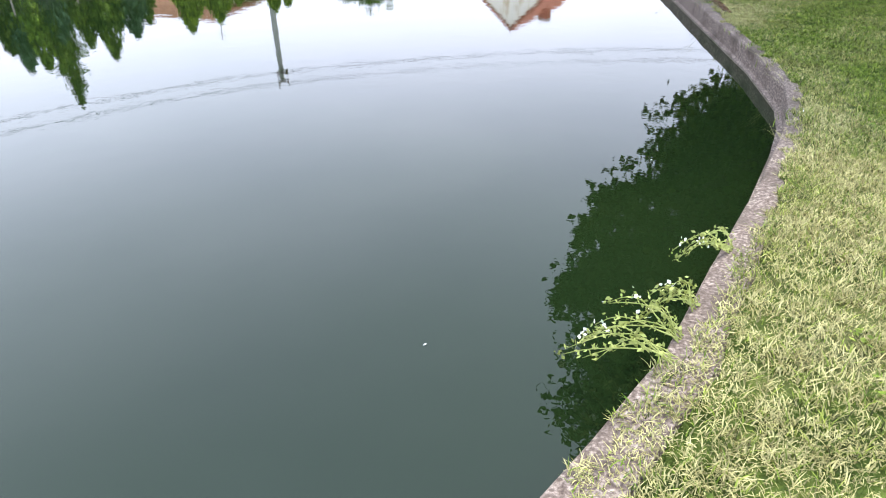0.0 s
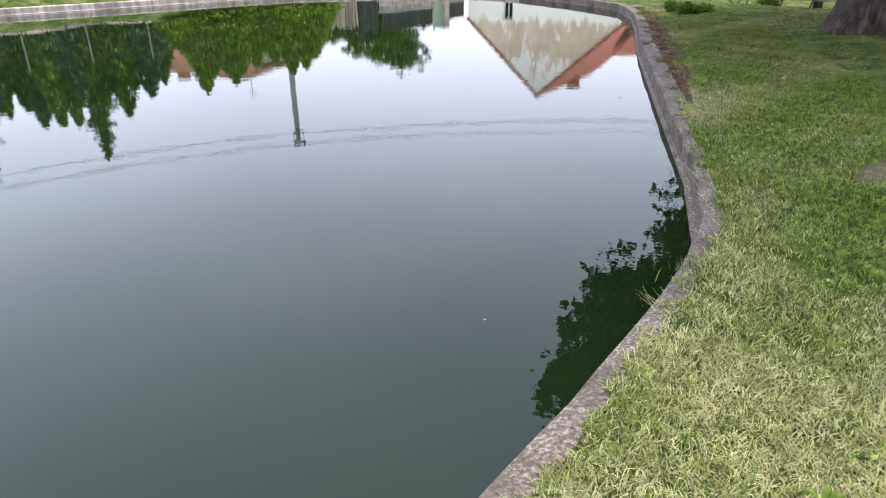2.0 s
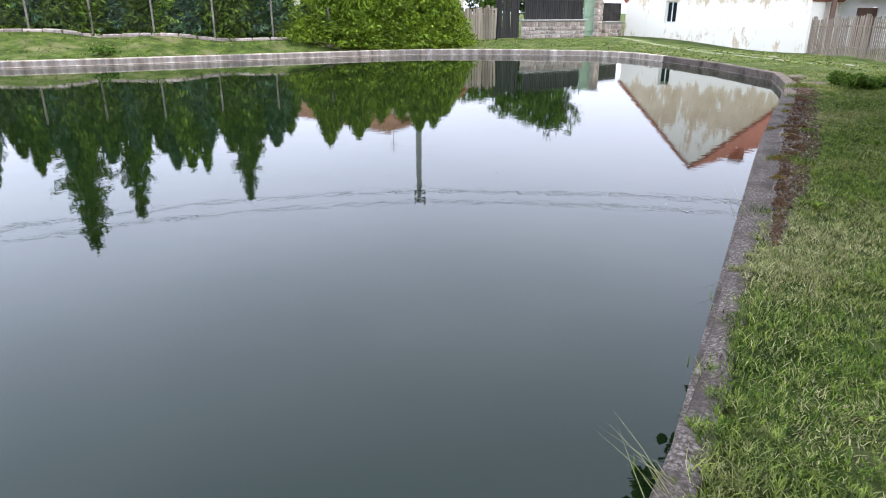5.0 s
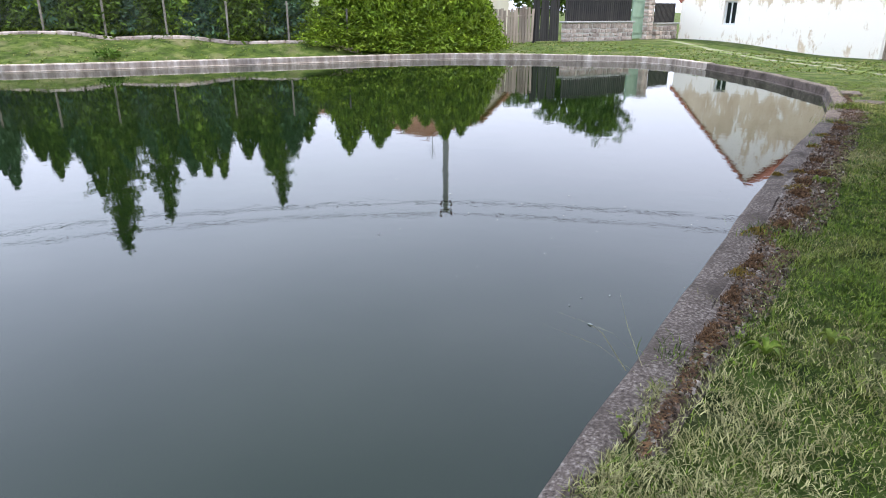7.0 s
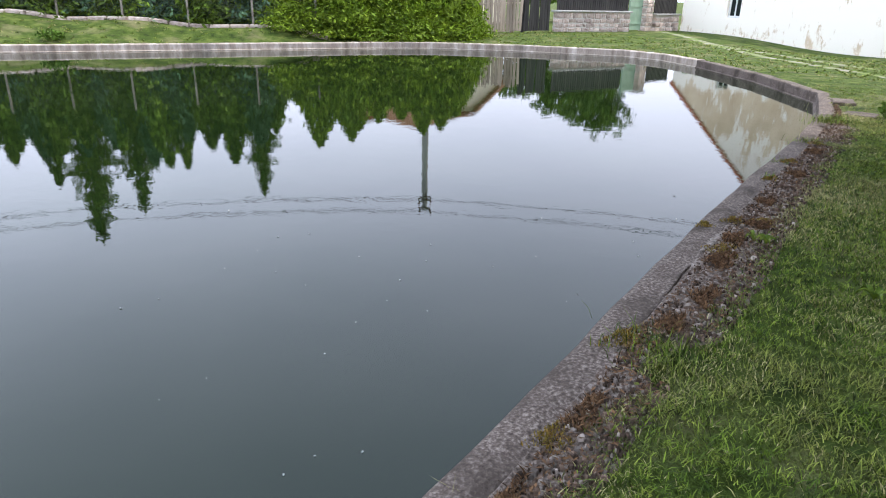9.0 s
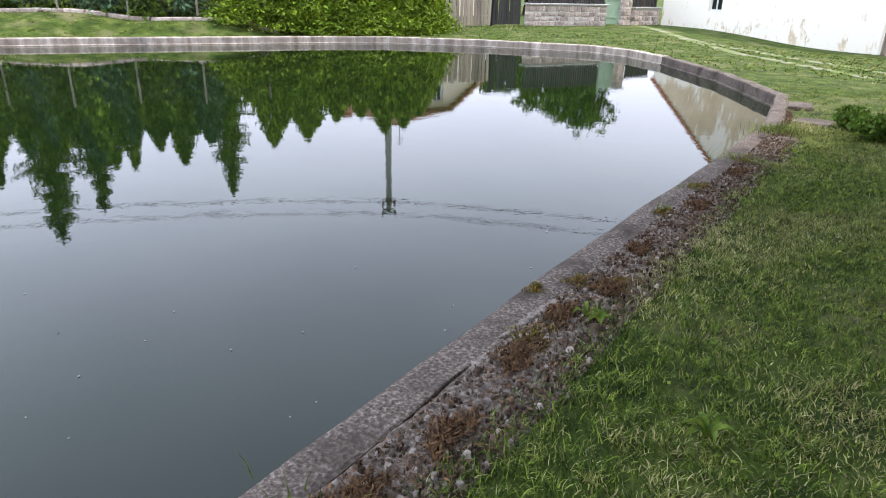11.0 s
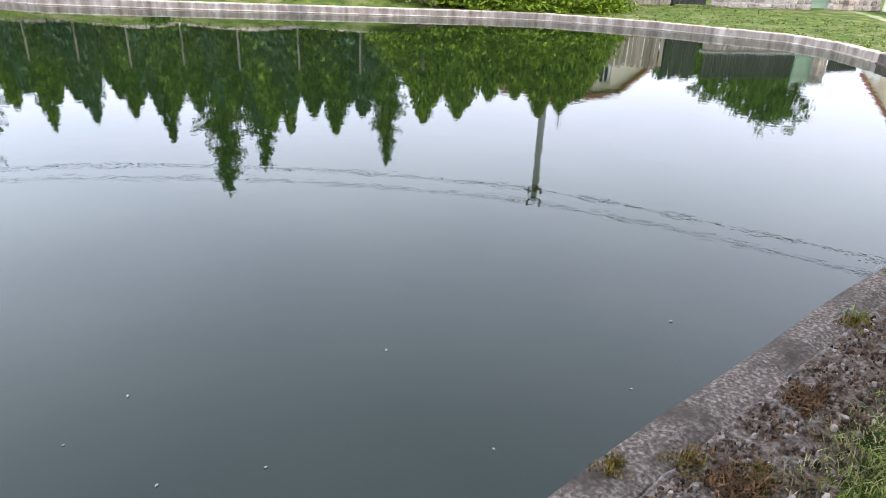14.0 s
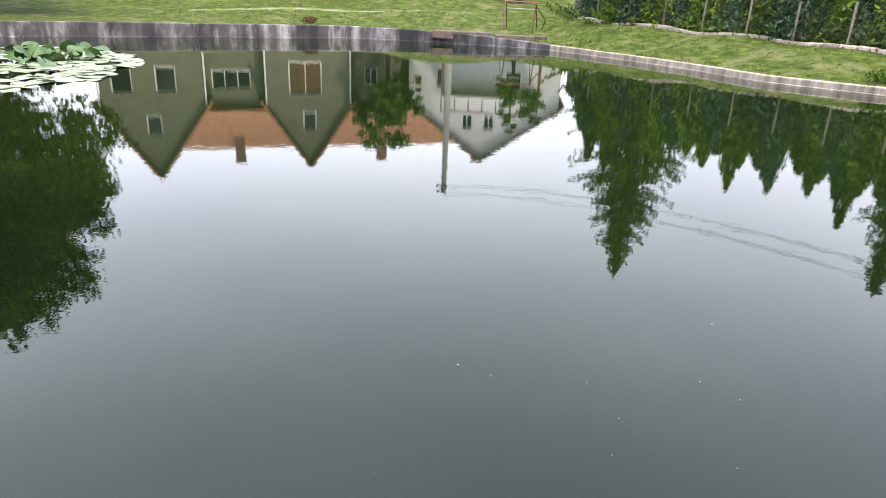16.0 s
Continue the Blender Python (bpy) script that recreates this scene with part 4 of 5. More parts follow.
def broadleaf(name, at, height, trunk_r, blobs, leaves, size, mat, label, limbs=8, flare=0.35, seed=1):
    """A trunk, limbs to the crown's clumps, and a crown of leaves in clumps; blobs: (x, y, z, radius) from the base."""
    rnd = np.random.RandomState(seed)
    ob = empty(name, pose(*at), label, "tree")
    hh = height * 0.55
    path = [(0, 0, -0.3), (0, 0, 0.05), (0.01, 0, 0.3), (0.02, 0.02, 0.7), (0.04, 0.03, 1.3), (0.05, 0.05, 2.2), (0.08, 0.02, hh * 0.7), (0.1, 0, hh)]
    trunk_mesh(path, [trunk_r * k for k in (1.3, 1.2, 1.08, 1.0, 0.95, 0.9, 0.75, 0.45)], BARK, ob, rough=0.16, flare=flare, seg=28)
    for k, (x, y, z, r) in enumerate(blobs[:limbs]):
        s = Vector((0.06, 0.02, min(hh * 0.95, max(2.0, z * 0.55))))
        e = Vector((x, y, z))
        mid = s.lerp(e, 0.5) + Vector((0, 0, 0.4))
        trunk_mesh([s, s.lerp(mid, 0.5), mid, mid.lerp(e, 0.5), e], [trunk_r * q for q in (0.4, 0.3, 0.22, 0.14, 0.05)], BARK, ob, "limb", seg=8)
    share = np.array([b[3] ** 2 for b in blobs])
    share = (leaves * share / share.sum()).astype(int)
    C = []
    for (x, y, z, r), n in zip(blobs, share):
        d = rnd.normal(size=(n // 36 + 1, 3))
        d /= np.linalg.norm(d, axis=1)[:, None]
        twig = np.array((x, y, z)) + d * (r * rnd.uniform(0.4, 1.12, (len(d), 1))) * np.array((1, 1, 0.8))
        C.append((twig[:, None] + rnd.normal(size=(len(d), 36, 3)) * np.array((0.24, 0.24, 0.13)) * min(1.0, r / 1.6)).reshape(-1, 3))
    cards("crown", leaf_cards(np.vstack(C), size, 0.62, 0.3), 4, mat, ob)
    return ob


def crown_blobs(n, rx, ry, z0, z1, r, seed):
    rnd = np.random.RandomState(seed)
    out = []
    for _ in range(n):
        a, q, h = rnd.uniform(0, 2 * math.pi), math.sqrt(rnd.uniform(0.05, 1)), rnd.uniform()
        k = math.sin(math.pi * (0.18 + 0.78 * h)) ** 0.7
        out.append((math.cos(a) * q * rx * k, math.sin(a) * q * ry * k, z0 + (z1 - z0) * h, r * rnd.uniform(0.7, 1.2)))
    return out


# the big tree on the lawn, reaching over the kerb
# the low south and east clumps are unseen, added to shade the lawn
big = [(-4.2, -1.6, 5.5, 1.0), (-4.4, -0.4, 7.1, 1.15), (-3.6, -2.8, 6.3, 1.1), (-4.0, 0.9, 5.6, 0.9), (-3.0, 0.6, 5.2, 1.3)] + [(x + 0.4, y, z, r) for x, y, z, r in [(-2.2, -5.3, 4.6, 1.4), (-3.2, -4.2, 4.9, 1.3), (0.5, -6.0, 4.4, 1.7), (3, -5.8, 4.3, 1.8), (5.5, -4, 4.2, 1.8), (6, 0, 4.2, 1.8), (5, 4, 4.3, 1.8), (2, -4.2, 5, 1.8), (-1, -4.2, 5.2, 1.6),
        (-3.0, -5.4, 5.8, 1.3), (1, -2, 4.4, 1.7), (-2, -2, 4.6, 1.5), (-1.5, 3.5, 4.6, 1.6), (2.5, 5, 4.4, 1.8)] + crown_blobs(62, 6.4, 6.0, 4.2, 11.5, 1.9, 5) if x > -3.4 and not (x < -2.3 and y > 2.9 and z < 7)]
# most of these are unseen too, added to keep sky light off the turf
big += [(6.2, -7.6, 4.3, 1.7), (8.8, -5, 4.4, 1.8), (9.2, -1, 5.0, 1.9), (6.8, 5.8, 4.3, 1.8), (0.6, 6.6, 4.3, 1.5), (3.2, 7.4, 4.4, 1.7), (8.5, 3, 4.6, 1.8), (2.6, -9.2, 4.6, 1.4), (5, -9, 4.6, 1.5), (0.8, -7.6, 4.2, 1.5), (3.2, -7.8, 4.2, 1.7), (5.8, -6.2, 4.2, 1.8), (7.6, -3, 4.2, 1.8), (7.8, 1, 4.2, 1.8), (1.5, -5.8, 3.6, 1.3), (4, -4.5, 3.5, 1.4), (1.2, -7.0, 5.4, 1.6), (4.2, -7.0, 5.6, 1.8), (-1.6, 3.0, 4.4, 0.8), (-2.9, 2.2, 5.3, 0.45), (-4.0, -1.6, 8.9, 1.2), (-4.5, -0.9, 7.6, 0.9)]
broadleaf("lime_tree", (6.45, 15.4, 0.05), 12.5, 0.78, big, 240000, 0.118, LEAF, "large broadleaf tree with a thick dark trunk on the lawn", limbs=9)
# tree on the south-west bank
broadleaf("bank_tree", (-20.8, -15.0, 0.4), 15.0, 0.42, crown_blobs(46, 6.2, 6.2, 0.9, 13.4, 1.9, 9), 105000, 0.12, LEAF, "tall dense broadleaf tree behind the pond wall", limbs=6, seed=3)
# garden trees behind the stone wall
broadleaf("garden_tree", (-15.6, 49.0, 0.2), 6.2, 0.14, crown_blobs(14, 3.0, 2.6, 1.4, 4.4, 1.2, 2), 15000, 0.1, LEAF2, "round leafy garden tree behind the gate", limbs=4, seed=5)
broadleaf("garden_tree", (-12.2, 50.5, 0.2), 6.9, 0.15, crown_blobs(15, 2.6, 2.6, 1.4, 5.3, 1.3, 4), 16000, 0.1, LEAF2, "round leafy garden tree behind the stone wall", limbs=4, seed=6)
broadleaf("young_tree", (8.6, 26.6, -0.4), 3.4, 0.06, crown_blobs(6, 1.1, 1.1, 1.4, 3.0, 0.6, 6), 3500, 0.06, LEAF2, "small young leafy tree beside the frame", limbs=4, seed=7, flare=0.0)
broadleaf("shade_tree", (-43.0, -1.6, 1.6), 8.0, 0.16, crown_blobs(9, 2.0, 2.0, 2.2, 6.4, 1.2, 8), 7000, 0.12, LEAF2, "leafy green tree between the houses", limbs=4, seed=8)
broadleaf("fruit_tree", (-40.5, 7.4, 1.6), 5.0, 0.1, crown_blobs(8, 1.7, 1.7, 1.4, 4.2, 0.8, 12), 4500, 0.09, LEAF2, "small leafy fruit tree before the pale house", limbs=4, seed=9)


def conifer(name, at, height, radius, mat, label, category="tree", dense=7500, kind="thuja", seed=0):
    rnd = np.random.RandomState(seed)
    ob = empty(name, pose(*at, 0, 0, rnd.uniform(0, 360)), label, category)
    rod("trunk", (0, 0, -0.2), (0, 0, height * 0.85), 0.04 + 0.012 * height, BARK, ob, r2=0.015)
    if kind == "thuja":
        C = []
        spires = [(0.0, 0.0, 1.0, 0.8)] + [(math.cos(q) * radius * 0.7, math.sin(q) * radius * 0.7, rnd.uniform(0.6, 0.88), rnd.uniform(0.5, 0.68)) for q in rnd.uniform(0, 2 * math.pi, 7)]
        for ox, oy, top, wide in spires:
            n = int(dense * (0.4 if top == 1.0 else 0.6 / 7))
            h = rnd.uniform(0, 1, n) ** 1.1
            a = rnd.uniform(0, 2 * math.pi, n)
            prof = np.clip(1 - h, 0.0, 1) ** 0.66 * (0.75 + 0.25 * np.minimum(1, h / 0.12))
            lump = 1 + 0.3 * np.sin(a * 3 + h * 17 + seed) + 0.26 * np.sin(a * 5 - h * 37) + 0.16 * np.sin(a * 11 + h * 71)
            rr = radius * wide * prof * lump * rnd.uniform(0.55, 1.15, n)
            C.append(np.column_stack([ox * (1 - 0.5 * h) + np.cos(a) * rr, oy * (1 - 0.5 * h) + np.sin(a) * rr, h * height * top]))
        C = np.vstack(C)
        cards("crown", leaf_cards(C, 0.07 + 0.008 * height, 0.34, -0.9), 4, mat, ob)
    else:
        C = []
        levels = int(height / 0.3)
        for k in range(levels):
            f = k / levels
            L = radius * ((1 - f) ** 0.9 * (0.8 + 0.2 * math.sin(k * 1.9 + seed))) + 0.12
            for b in range(15):
                a = rnd.uniform(0, 2 * math.pi)
                ln = L * rnd.uniform(0.45, 1.2)
                s = np.linspace(0.05, 1, max(5, int(ln / 0.07)))
                sx = 0.22 * (1 - s) + 0.04
                base = np.column_stack([np.cos(a) * ln * s, np.sin(a) * ln * s, f * height * 0.97 - 0.34 * ln * np.sin(s * 2.0) + 0.16 * ln * s ** 3 + 0.3])
                for _ in range(3):
                    side = rnd.normal(size=len(s)) * sx * min(1.0, ln)
                    C.append(base + np.column_stack([-np.sin(a) * side, np.cos(a) * side, -np.abs(rnd.normal(size=len(s))) * 0.09]))
        C.append(np.column_stack([rnd.normal(size=(30, 2)) * 0.03, np.linspace(height * 0.93, height, 30)]))
        cards("crown", leaf_cards(np.vstack(C), 0.115, 0.32, 0.7), 4, mat, ob)
    return ob


protos = [conifer("thuja", (-25.1, 17.9, 0.75), 4.2, 0.75, THUJA, "tall green columnar conifer in the fence row", seed=1),
          conifer("thuja", (-23.5, 19.0, 0.7), 3.8, 0.8, THUJA_BLUE, "blue-green columnar conifer in the fence row", seed=2),
          conifer("thuja", (-22.2, 20.0, 0.65), 3.5, 0.72, THUJA, "green pointed conifer in the fence row", seed=3)]
for p in protos:
    p["group"] = "conifer row along the fence"
ROW = [(-21.1, 20.7, 4.3), (-20.2, 21.6, 3.6), (-19.2, 22.3, 3.4), (-18.3, 22.9, 3.8), (-17.4, 23.5, 3.7), (-16.4, 24.4, 2.7), (-15.5, 25.0, 2.9), (-14.8, 25.5, 2.6),
       (-31.7, 12.1, 4.1), (-30.6, 13.0, 4.4), (-29.6, 13.9, 4.0), (-28.6, 14.8, 3.7), (-27.5, 15.8, 3.4), (-26.2, 16.9, 3.6),
       (-32.6, 12.6, 5.4), (-33.3, 13.8, 5.8), (-32.0, 13.4, 5.6)]
for i, (x, y, h) in enumerate(ROW):
    p = protos[(i * 7 + i // 3) % 3]
    k = 0.94 * h / (4.2, 3.8, 3.5)[protos.index(p)]
    copy_thing(p, pose(x, y, gz(x, y), random.uniform(-3, 3), random.uniform(-3, 3), i * 67) @ Matrix.Diagonal((random.uniform(0.85, 1.35), random.uniform(0.85, 1.35), k * random.uniform(0.9, 1.1), 1)))
# second, denser growth low in the row
for i, (x, y, a) in enumerate(along([(-15, 25.0), (-24.2, 18.4), (-31, 12.4)], 0.85)):
    p = protos[(i * 5 + 1) % 3]
    copy_thing(p, pose(x + random.uniform(-0.15, 0.15), y + random.uniform(-0.15, 0.15), gz(x, y), 0, 0, i * 41) @ Matrix.Diagonal((1.25, 1.25, random.uniform(0.68, 0.9), 1)))
conifer("spruce", (-29.0, 26.3, 0.9), 9.6, 3.6, SPRUCE, "tall feathery spruce behind the fence", kind="spruce", seed=11)
conifer("spruce", (-25.7, 26.8, 0.8), 7.5, 2.4, SPRUCE, "slim spruce behind the fence", kind="spruce", seed=12)
conifer("spruce", (-24.4, 33.2, 0.6), 8.2, 2.6, SPRUCE, "young spruce with a bare leading shoot", kind="spruce", seed=13)
conifer("spruce", (-31.1, 14.5, 0.9), 10.9, 5.2, SPRUCE, "very tall spruce standing over the conifer row", kind="spruce", seed=14)
hp = [conifer("hedge_shrub", (-13.4, 26.3, 0.42), 2.9, 0.95, HEDGE, "bright green clipped conifer shrub in the hedge", "hedge", 9500, seed=21),
      conifer("hedge_shrub", (-12.5, 27.0, 0.38), 2.7, 1.0, HEDGE, "bright yellow-green conifer shrub in the hedge", "hedge", 9500, seed=22)]
for p in hp:
    p["group"] = "bright conifer hedge"
for i, (x, y, h) in enumerate([(-12.0, 27.9, 2.5), (-11.4, 28.5, 2.4), (-11.0, 29.3, 3.0), (-10.7, 30.0, 2.9), (-10.5, 30.7, 2.5), (-12.9, 26.2, 1.5), (-12.2, 27.0, 1.4), (-11.5, 27.8, 1.5),
                               (-11.0, 28.5, 1.4), (-10.5, 29.3, 1.5), (-10.2, 30.2, 1.4), (-13.6, 25.6, 1.5)]):
    copy_thing(hp[i % 2], pose(x, y, gz(x, y), 0, 0, i * 77) @ Matrix.Diagonal((1.05, 1.05, h / (2.9, 2.7)[i % 2], 1)))


# ---- rubble strip, moss and weeds behind the east kerb ----
def patch_noise(x, y, s, ph=0.0):
    return (np.sin(x * 1.7 * s + ph) * np.cos(y * 1.3 * s - ph * 2) + 0.6 * np.sin(x * 3.9 * s - y * 2.7 * s + ph * 3) + 0.4 * np.cos(y * 6.1 * s + x * 4.3 * s + ph)) / 2


def strip_width(i):
    """Outer edge of the bare strip at a rim index: 0 where the turf meets the kerb."""
    x, y = RIM[i, 0], RIM[i, 1]
    if not (8.6 < y < 21.6 and x > 1.5):
        return 0.0
    w = float(np.interp(y, [8.6, 10, 11, 12, 13.5, 14.5, 15, 16.5, 18.6, 19.2, 21.6], [0.0, 0.1, 0.24, 0.33, 0.38, 0.31, 0.35, 0.32, 0.34, 0.1, 0.0]))
    w += (0.05 * noise.noise((0, y * 1.1, 2)) + 0.08 * noise.noise((3, y * 3.1, 5))) * min(1, w * 4)
    if 11.5 < y < 11.95 or 17.2 < y < 17.55:
        w *= 0.35
    return max(0.0, w)


STRIP = np.array([strip_width(i) for i in range(nr)])
sel = [i for i in range(nr) if STRIP[i] > 0.03]
v, f, cols = [], [], 12
fine = []
for i in sel:
    for h in (0.0, 0.25, 0.5, 0.75):
        j = (i + 1) % nr
        fine.append((RIM[i, :2] * (1 - h) + RIM[j, :2] * h, NORMAL[i], STRIP[i] * (1 - h) + STRIP[j] * h))
for p, n, w in fine:
    for c in range(cols + 1):
        q = p + n * (0.15 + (w + 0.1) * c / cols)
        zz = 0.006 + 0.014 * noise.noise((q[0] * 14, q[1] * 14, 1)) + 0.014 * noise.noise((q[0] * 37, q[1] * 37, 4)) - (0.03 if c == 0 else 0) - 0.045 * max(0.0, c / cols - 0.45) ** 1.5 * (1.0 + 0.8 * noise.noise((q[0] * 9, q[1] * 9, 8)))
        sink = max(0.0, (c / cols - 0.65) / 0.35)      # the outer edge runs out under the turf
        v.append((q[0], q[1], zz * (1 - sink) + (min(gz(q[0], q[1]), -0.02) - 0.03) * sink))
for a in range(len(fine) - 1):
    for c in range(cols):
        f.append((a * (cols + 1) + c, (a + 1) * (cols + 1) + c, (a + 1) * (cols + 1) + c + 1, a * (cols + 1) + c + 1))
tagged(mesh_from("rubble_strip", v, f, RUBBLE), "bare strip of gravel, crumbled concrete and leaf litter behind the kerb", "gravel", kind="stuff")


def on_strip(n, spread=1.0):
    k = np.random.choice(sel, n)
    d = 0.2 + STRIP[k] * np.random.uniform(0, spread, n)
    P = RIM[k, :2] + NORMAL[k] * d[:, None] + np.random.uniform(-0.11, 0.11, (n, 2)) * np.array((0.1, 1))
    return P[:, 0], P[:, 1]


def crumbs(name, n, sizes, mat, label, flat, spread=1.0):
    """Small angular lumps lying on the bare strip."""
    px, py = on_strip(n, spread)
    V, F = [], []
    for x, y in zip(px, py):
        r = random.choice(sizes) * random.uniform(0.7, 1.25)
        b, a0, m = len(V), random.uniform(0, 6), 6
        for k in range(m):
            a = a0 + k * 6.283 / m
            V.append((x + math.cos(a) * r * random.uniform(0.65, 1.25), y + math.sin(a) * r * random.uniform(0.65, 1.25), 0.002))
        for k in range(m):
            q = V[b + k]
            V.append((x + (q[0] - x) * 0.62, y + (q[1] - y) * 0.62, 0.014 + r * flat * random.uniform(0.5, 1.2)))
        for k in range(m):
            j = (k + 1) % m
            F.append((b + k, b + j, b + m + j, b + m + k))
        F.append(tuple(range(b + m, b + 2 * m)))
    tagged(mesh_from(name, V, F, mat), label, "gravel", kind="stuff")


crumbs("earth_clods", 7500, (0.004, 0.005, 0.008, 0.012), CLOD, "dark brown crumbled earth clods on the bare strip", 0.4)
crumbs("pebbles", 1500, (0.004, 0.005, 0.007, 0.009, 0.012, 0.016), PEBBLE, "scattered small grey stones and concrete crumbs", 0.4)
lx, ly = on_strip(5200, 0.9)
LC = np.column_stack([lx, ly, np.random.uniform(0.018, 0.035, len(lx))])
LVt = leaf_cards(LC, 0.015, 0.3)
LVt[:, 2] = np.repeat(LC[:, 2], 4) + (LVt[:, 2] - np.repeat(LC[:, 2], 4)) * 0.4
tagged(cards("leaf_litter", LVt, 4, LITTER), "brown dead leaves and twigs lying on the bare strip", "leaf litter", kind="stuff")


def blades(x, y, z, h, w, lean):
    """Bent blades of five corners."""
    n = len(x)
    a = np.random.uniform(0, 2 * math.pi, n)
    dx, dy = np.cos(a), np.sin(a)
    b = a + math.pi / 2 + np.random.uniform(-0.5, 0.5, n)
    bx, by = np.cos(b) * lean * h, np.sin(b) * lean * h
    base = np.column_stack([x, y, z])
    side = np.column_stack([dx, dy, np.zeros(n)]) * (w / 2)[:, None]
    mid = base + np.column_stack([bx * 0.35, by * 0.35, h * 0.6])
    tip = base + np.column_stack([bx, by, h])
    return np.stack([base - side, base + side, mid + side * 0.8, tip, mid - side * 0.8], axis=1).reshape(-1, 3)


def moss_cushion(x, y, r):
    n = int(5000 * r)
    a, q = np.random.uniform(0, 6.28, n), np.sqrt(np.random.uniform(0, 1, n))
    k = r * q * (1 + 0.35 * np.sin(a * 3 + x * 9) + 0.2 * np.sin(a * 5 + y * 7))
    bx, by = np.cos(a) * k, np.sin(a) * k * 1.5
    V = blades(bx, by, np.full(n, 0.0), (0.012 + 0.016 * (1 - q)) * np.random.uniform(0.6, 1.2, n), np.full(n, 0.005), np.random.uniform(0.2, 1.2, n))
    ob = blade_mesh("moss_cushion", V, MOSS)
    ob.location = (x, y, 0.008)
    return tagged(ob, "rusty yellow-green moss cushion on the kerb's inner edge", "moss", "moss cushions", kind="stuff")


for x, y, r in ((2.4, 11.75, 0.07), (2.29, 13.64, 0.035), (2.44, 13.86, 0.05), (2.46, 15.3, 0.05), (2.5, 16.15, 0.06), (2.62, 17.3, 0.06), (2.42, 10.9, 0.05), (2.62, 13.95, 0.06), (2.5, 13.2, 0.07)):
    moss_cushion(x, y, r * 1.3)


def rust_patch(x, y, rx, ry):
    """A low mat of reddish dead moss and litter."""
    rx, ry = rx * 0.75, ry * 0.7
    n = int(9000 * rx)
    a, q = np.random.uniform(0, 6.28, n), np.sqrt(np.random.uniform(0, 1, n))
    k = q * (1 + 0.3 * np.sin(a * 3 + x * 9) + 0.2 * np.sin(a * 5 + y * 7))
    V = blades(np.cos(a) * k * rx, np.sin(a) * k * ry, np.full(n, 0.0), np.random.uniform(0.008, 0.03, n), np.random.uniform(0.004, 0.009, n), np.random.uniform(0.4, 1.8, n))
    ob = blade_mesh("dead_moss", V, REDLITTER)
    ob.location = (x, y, 0.012)
    return tagged(ob, "reddish-brown mat of dead moss and litter behind the kerb", "moss", "dead moss mats", kind="stuff")


for x, y, rx, ry in ((2.53, 13.0, 0.09, 0.22), (2.52, 13.45, 0.08, 0.18), (2.6, 13.85, 0.1, 0.12), (2.55, 14.5, 0.08, 0.15), (2.58, 12.4, 0.08, 0.2), (2.52, 12.0, 0.07, 0.14), (2.46, 11.1, 0.06, 0.2),
                     (2.44, 10.5, 0.05, 0.2), (2.62, 15.6, 0.1, 0.15), (2.65, 16.8, 0.09, 0.2), (2.43, 10.0, 0.05, 0.15)):
    rust_patch(x, y, rx, ry)


def slab(x, y, w, d, turn):
    bm = bmesh.new()
    bm_box(bm, -w / 2, -d / 2, -0.06, w / 2, d / 2, 0.035, bevel=0.015)
    bmesh.ops.subdivide_edges(bm, edges=bm.edges[:], cuts=2, use_grid_fill=True)
    for q in bm.verts:
        q.co += Vector((0.02 * noise.noise(q.co * 5), 0.02 * noise.noise(q.co * 6 + Vector((3, 0, 0))), 0.008 * noise.noise(q.co * 8)))
    ob = part("concrete_slab", bm, CONCRETE)
    ob.matrix_basis = pose(x, y, gz(x, y), 0, 0, turn)
    return tagged(ob, "cracked grey concrete slab sunk in the turf", "slab", "sunken slabs")


for s in ((2.72, 18.66, 0.42, 0.16, 6), (2.9, 20.05, 0.42, 0.4, -6), (2.6, 21.4, 0.32, 0.5, 8)):
    slab(*s)
for x, y, w, d in ((-26.75, 6.3, 0.9, 2.6), (-26.4, 8.6, 0.7, 1.6), (-27.0, 9.7, 0.4, 0.5)):
    bm = bmesh.new()
    bm_box(bm, -w / 2, -d / 2, -0.2, w / 2, d / 2, 0.12, bevel=0.02)
    ob = part("landing_slab", bm, CONCRETE)
    ob.matrix_basis = pose(x, y, gz(x, y), 0, 0, 6)
    tagged(ob, "pale concrete slab lying on the bank above the wall", "slab", "bank slabs")


# ---- grass ----
def lawn_points(n, x0, x1, y0, y1):
    k = max(1, n // 12)      # blades stand in loose tufts of a dozen
    tx, ty = np.random.uniform(x0, x1, k), np.random.uniform(y0, y1, k)
    x, y = (np.repeat(tx, 12) + np.random.normal(0, 0.024, k * 12)), (np.repeat(ty, 12) + np.random.normal(0, 0.024, k * 12))
    d, i = rim_distance(x, y)
    n = len(x)
    ragged = 0.085 + 0.06 * patch_noise(x, y, 3.0, 1.0) + 0.05 * (y > 9.5) * (x > 1.5) + STRIP[i] * np.random.uniform(0.75, 1.15, n)
    keep = d > ragged
    tree = (x - 6.45) ** 2 + (y - 15.4) ** 2 > 1.0 ** 2
    keep &= tree
    return x[keep], y[keep], d[keep]


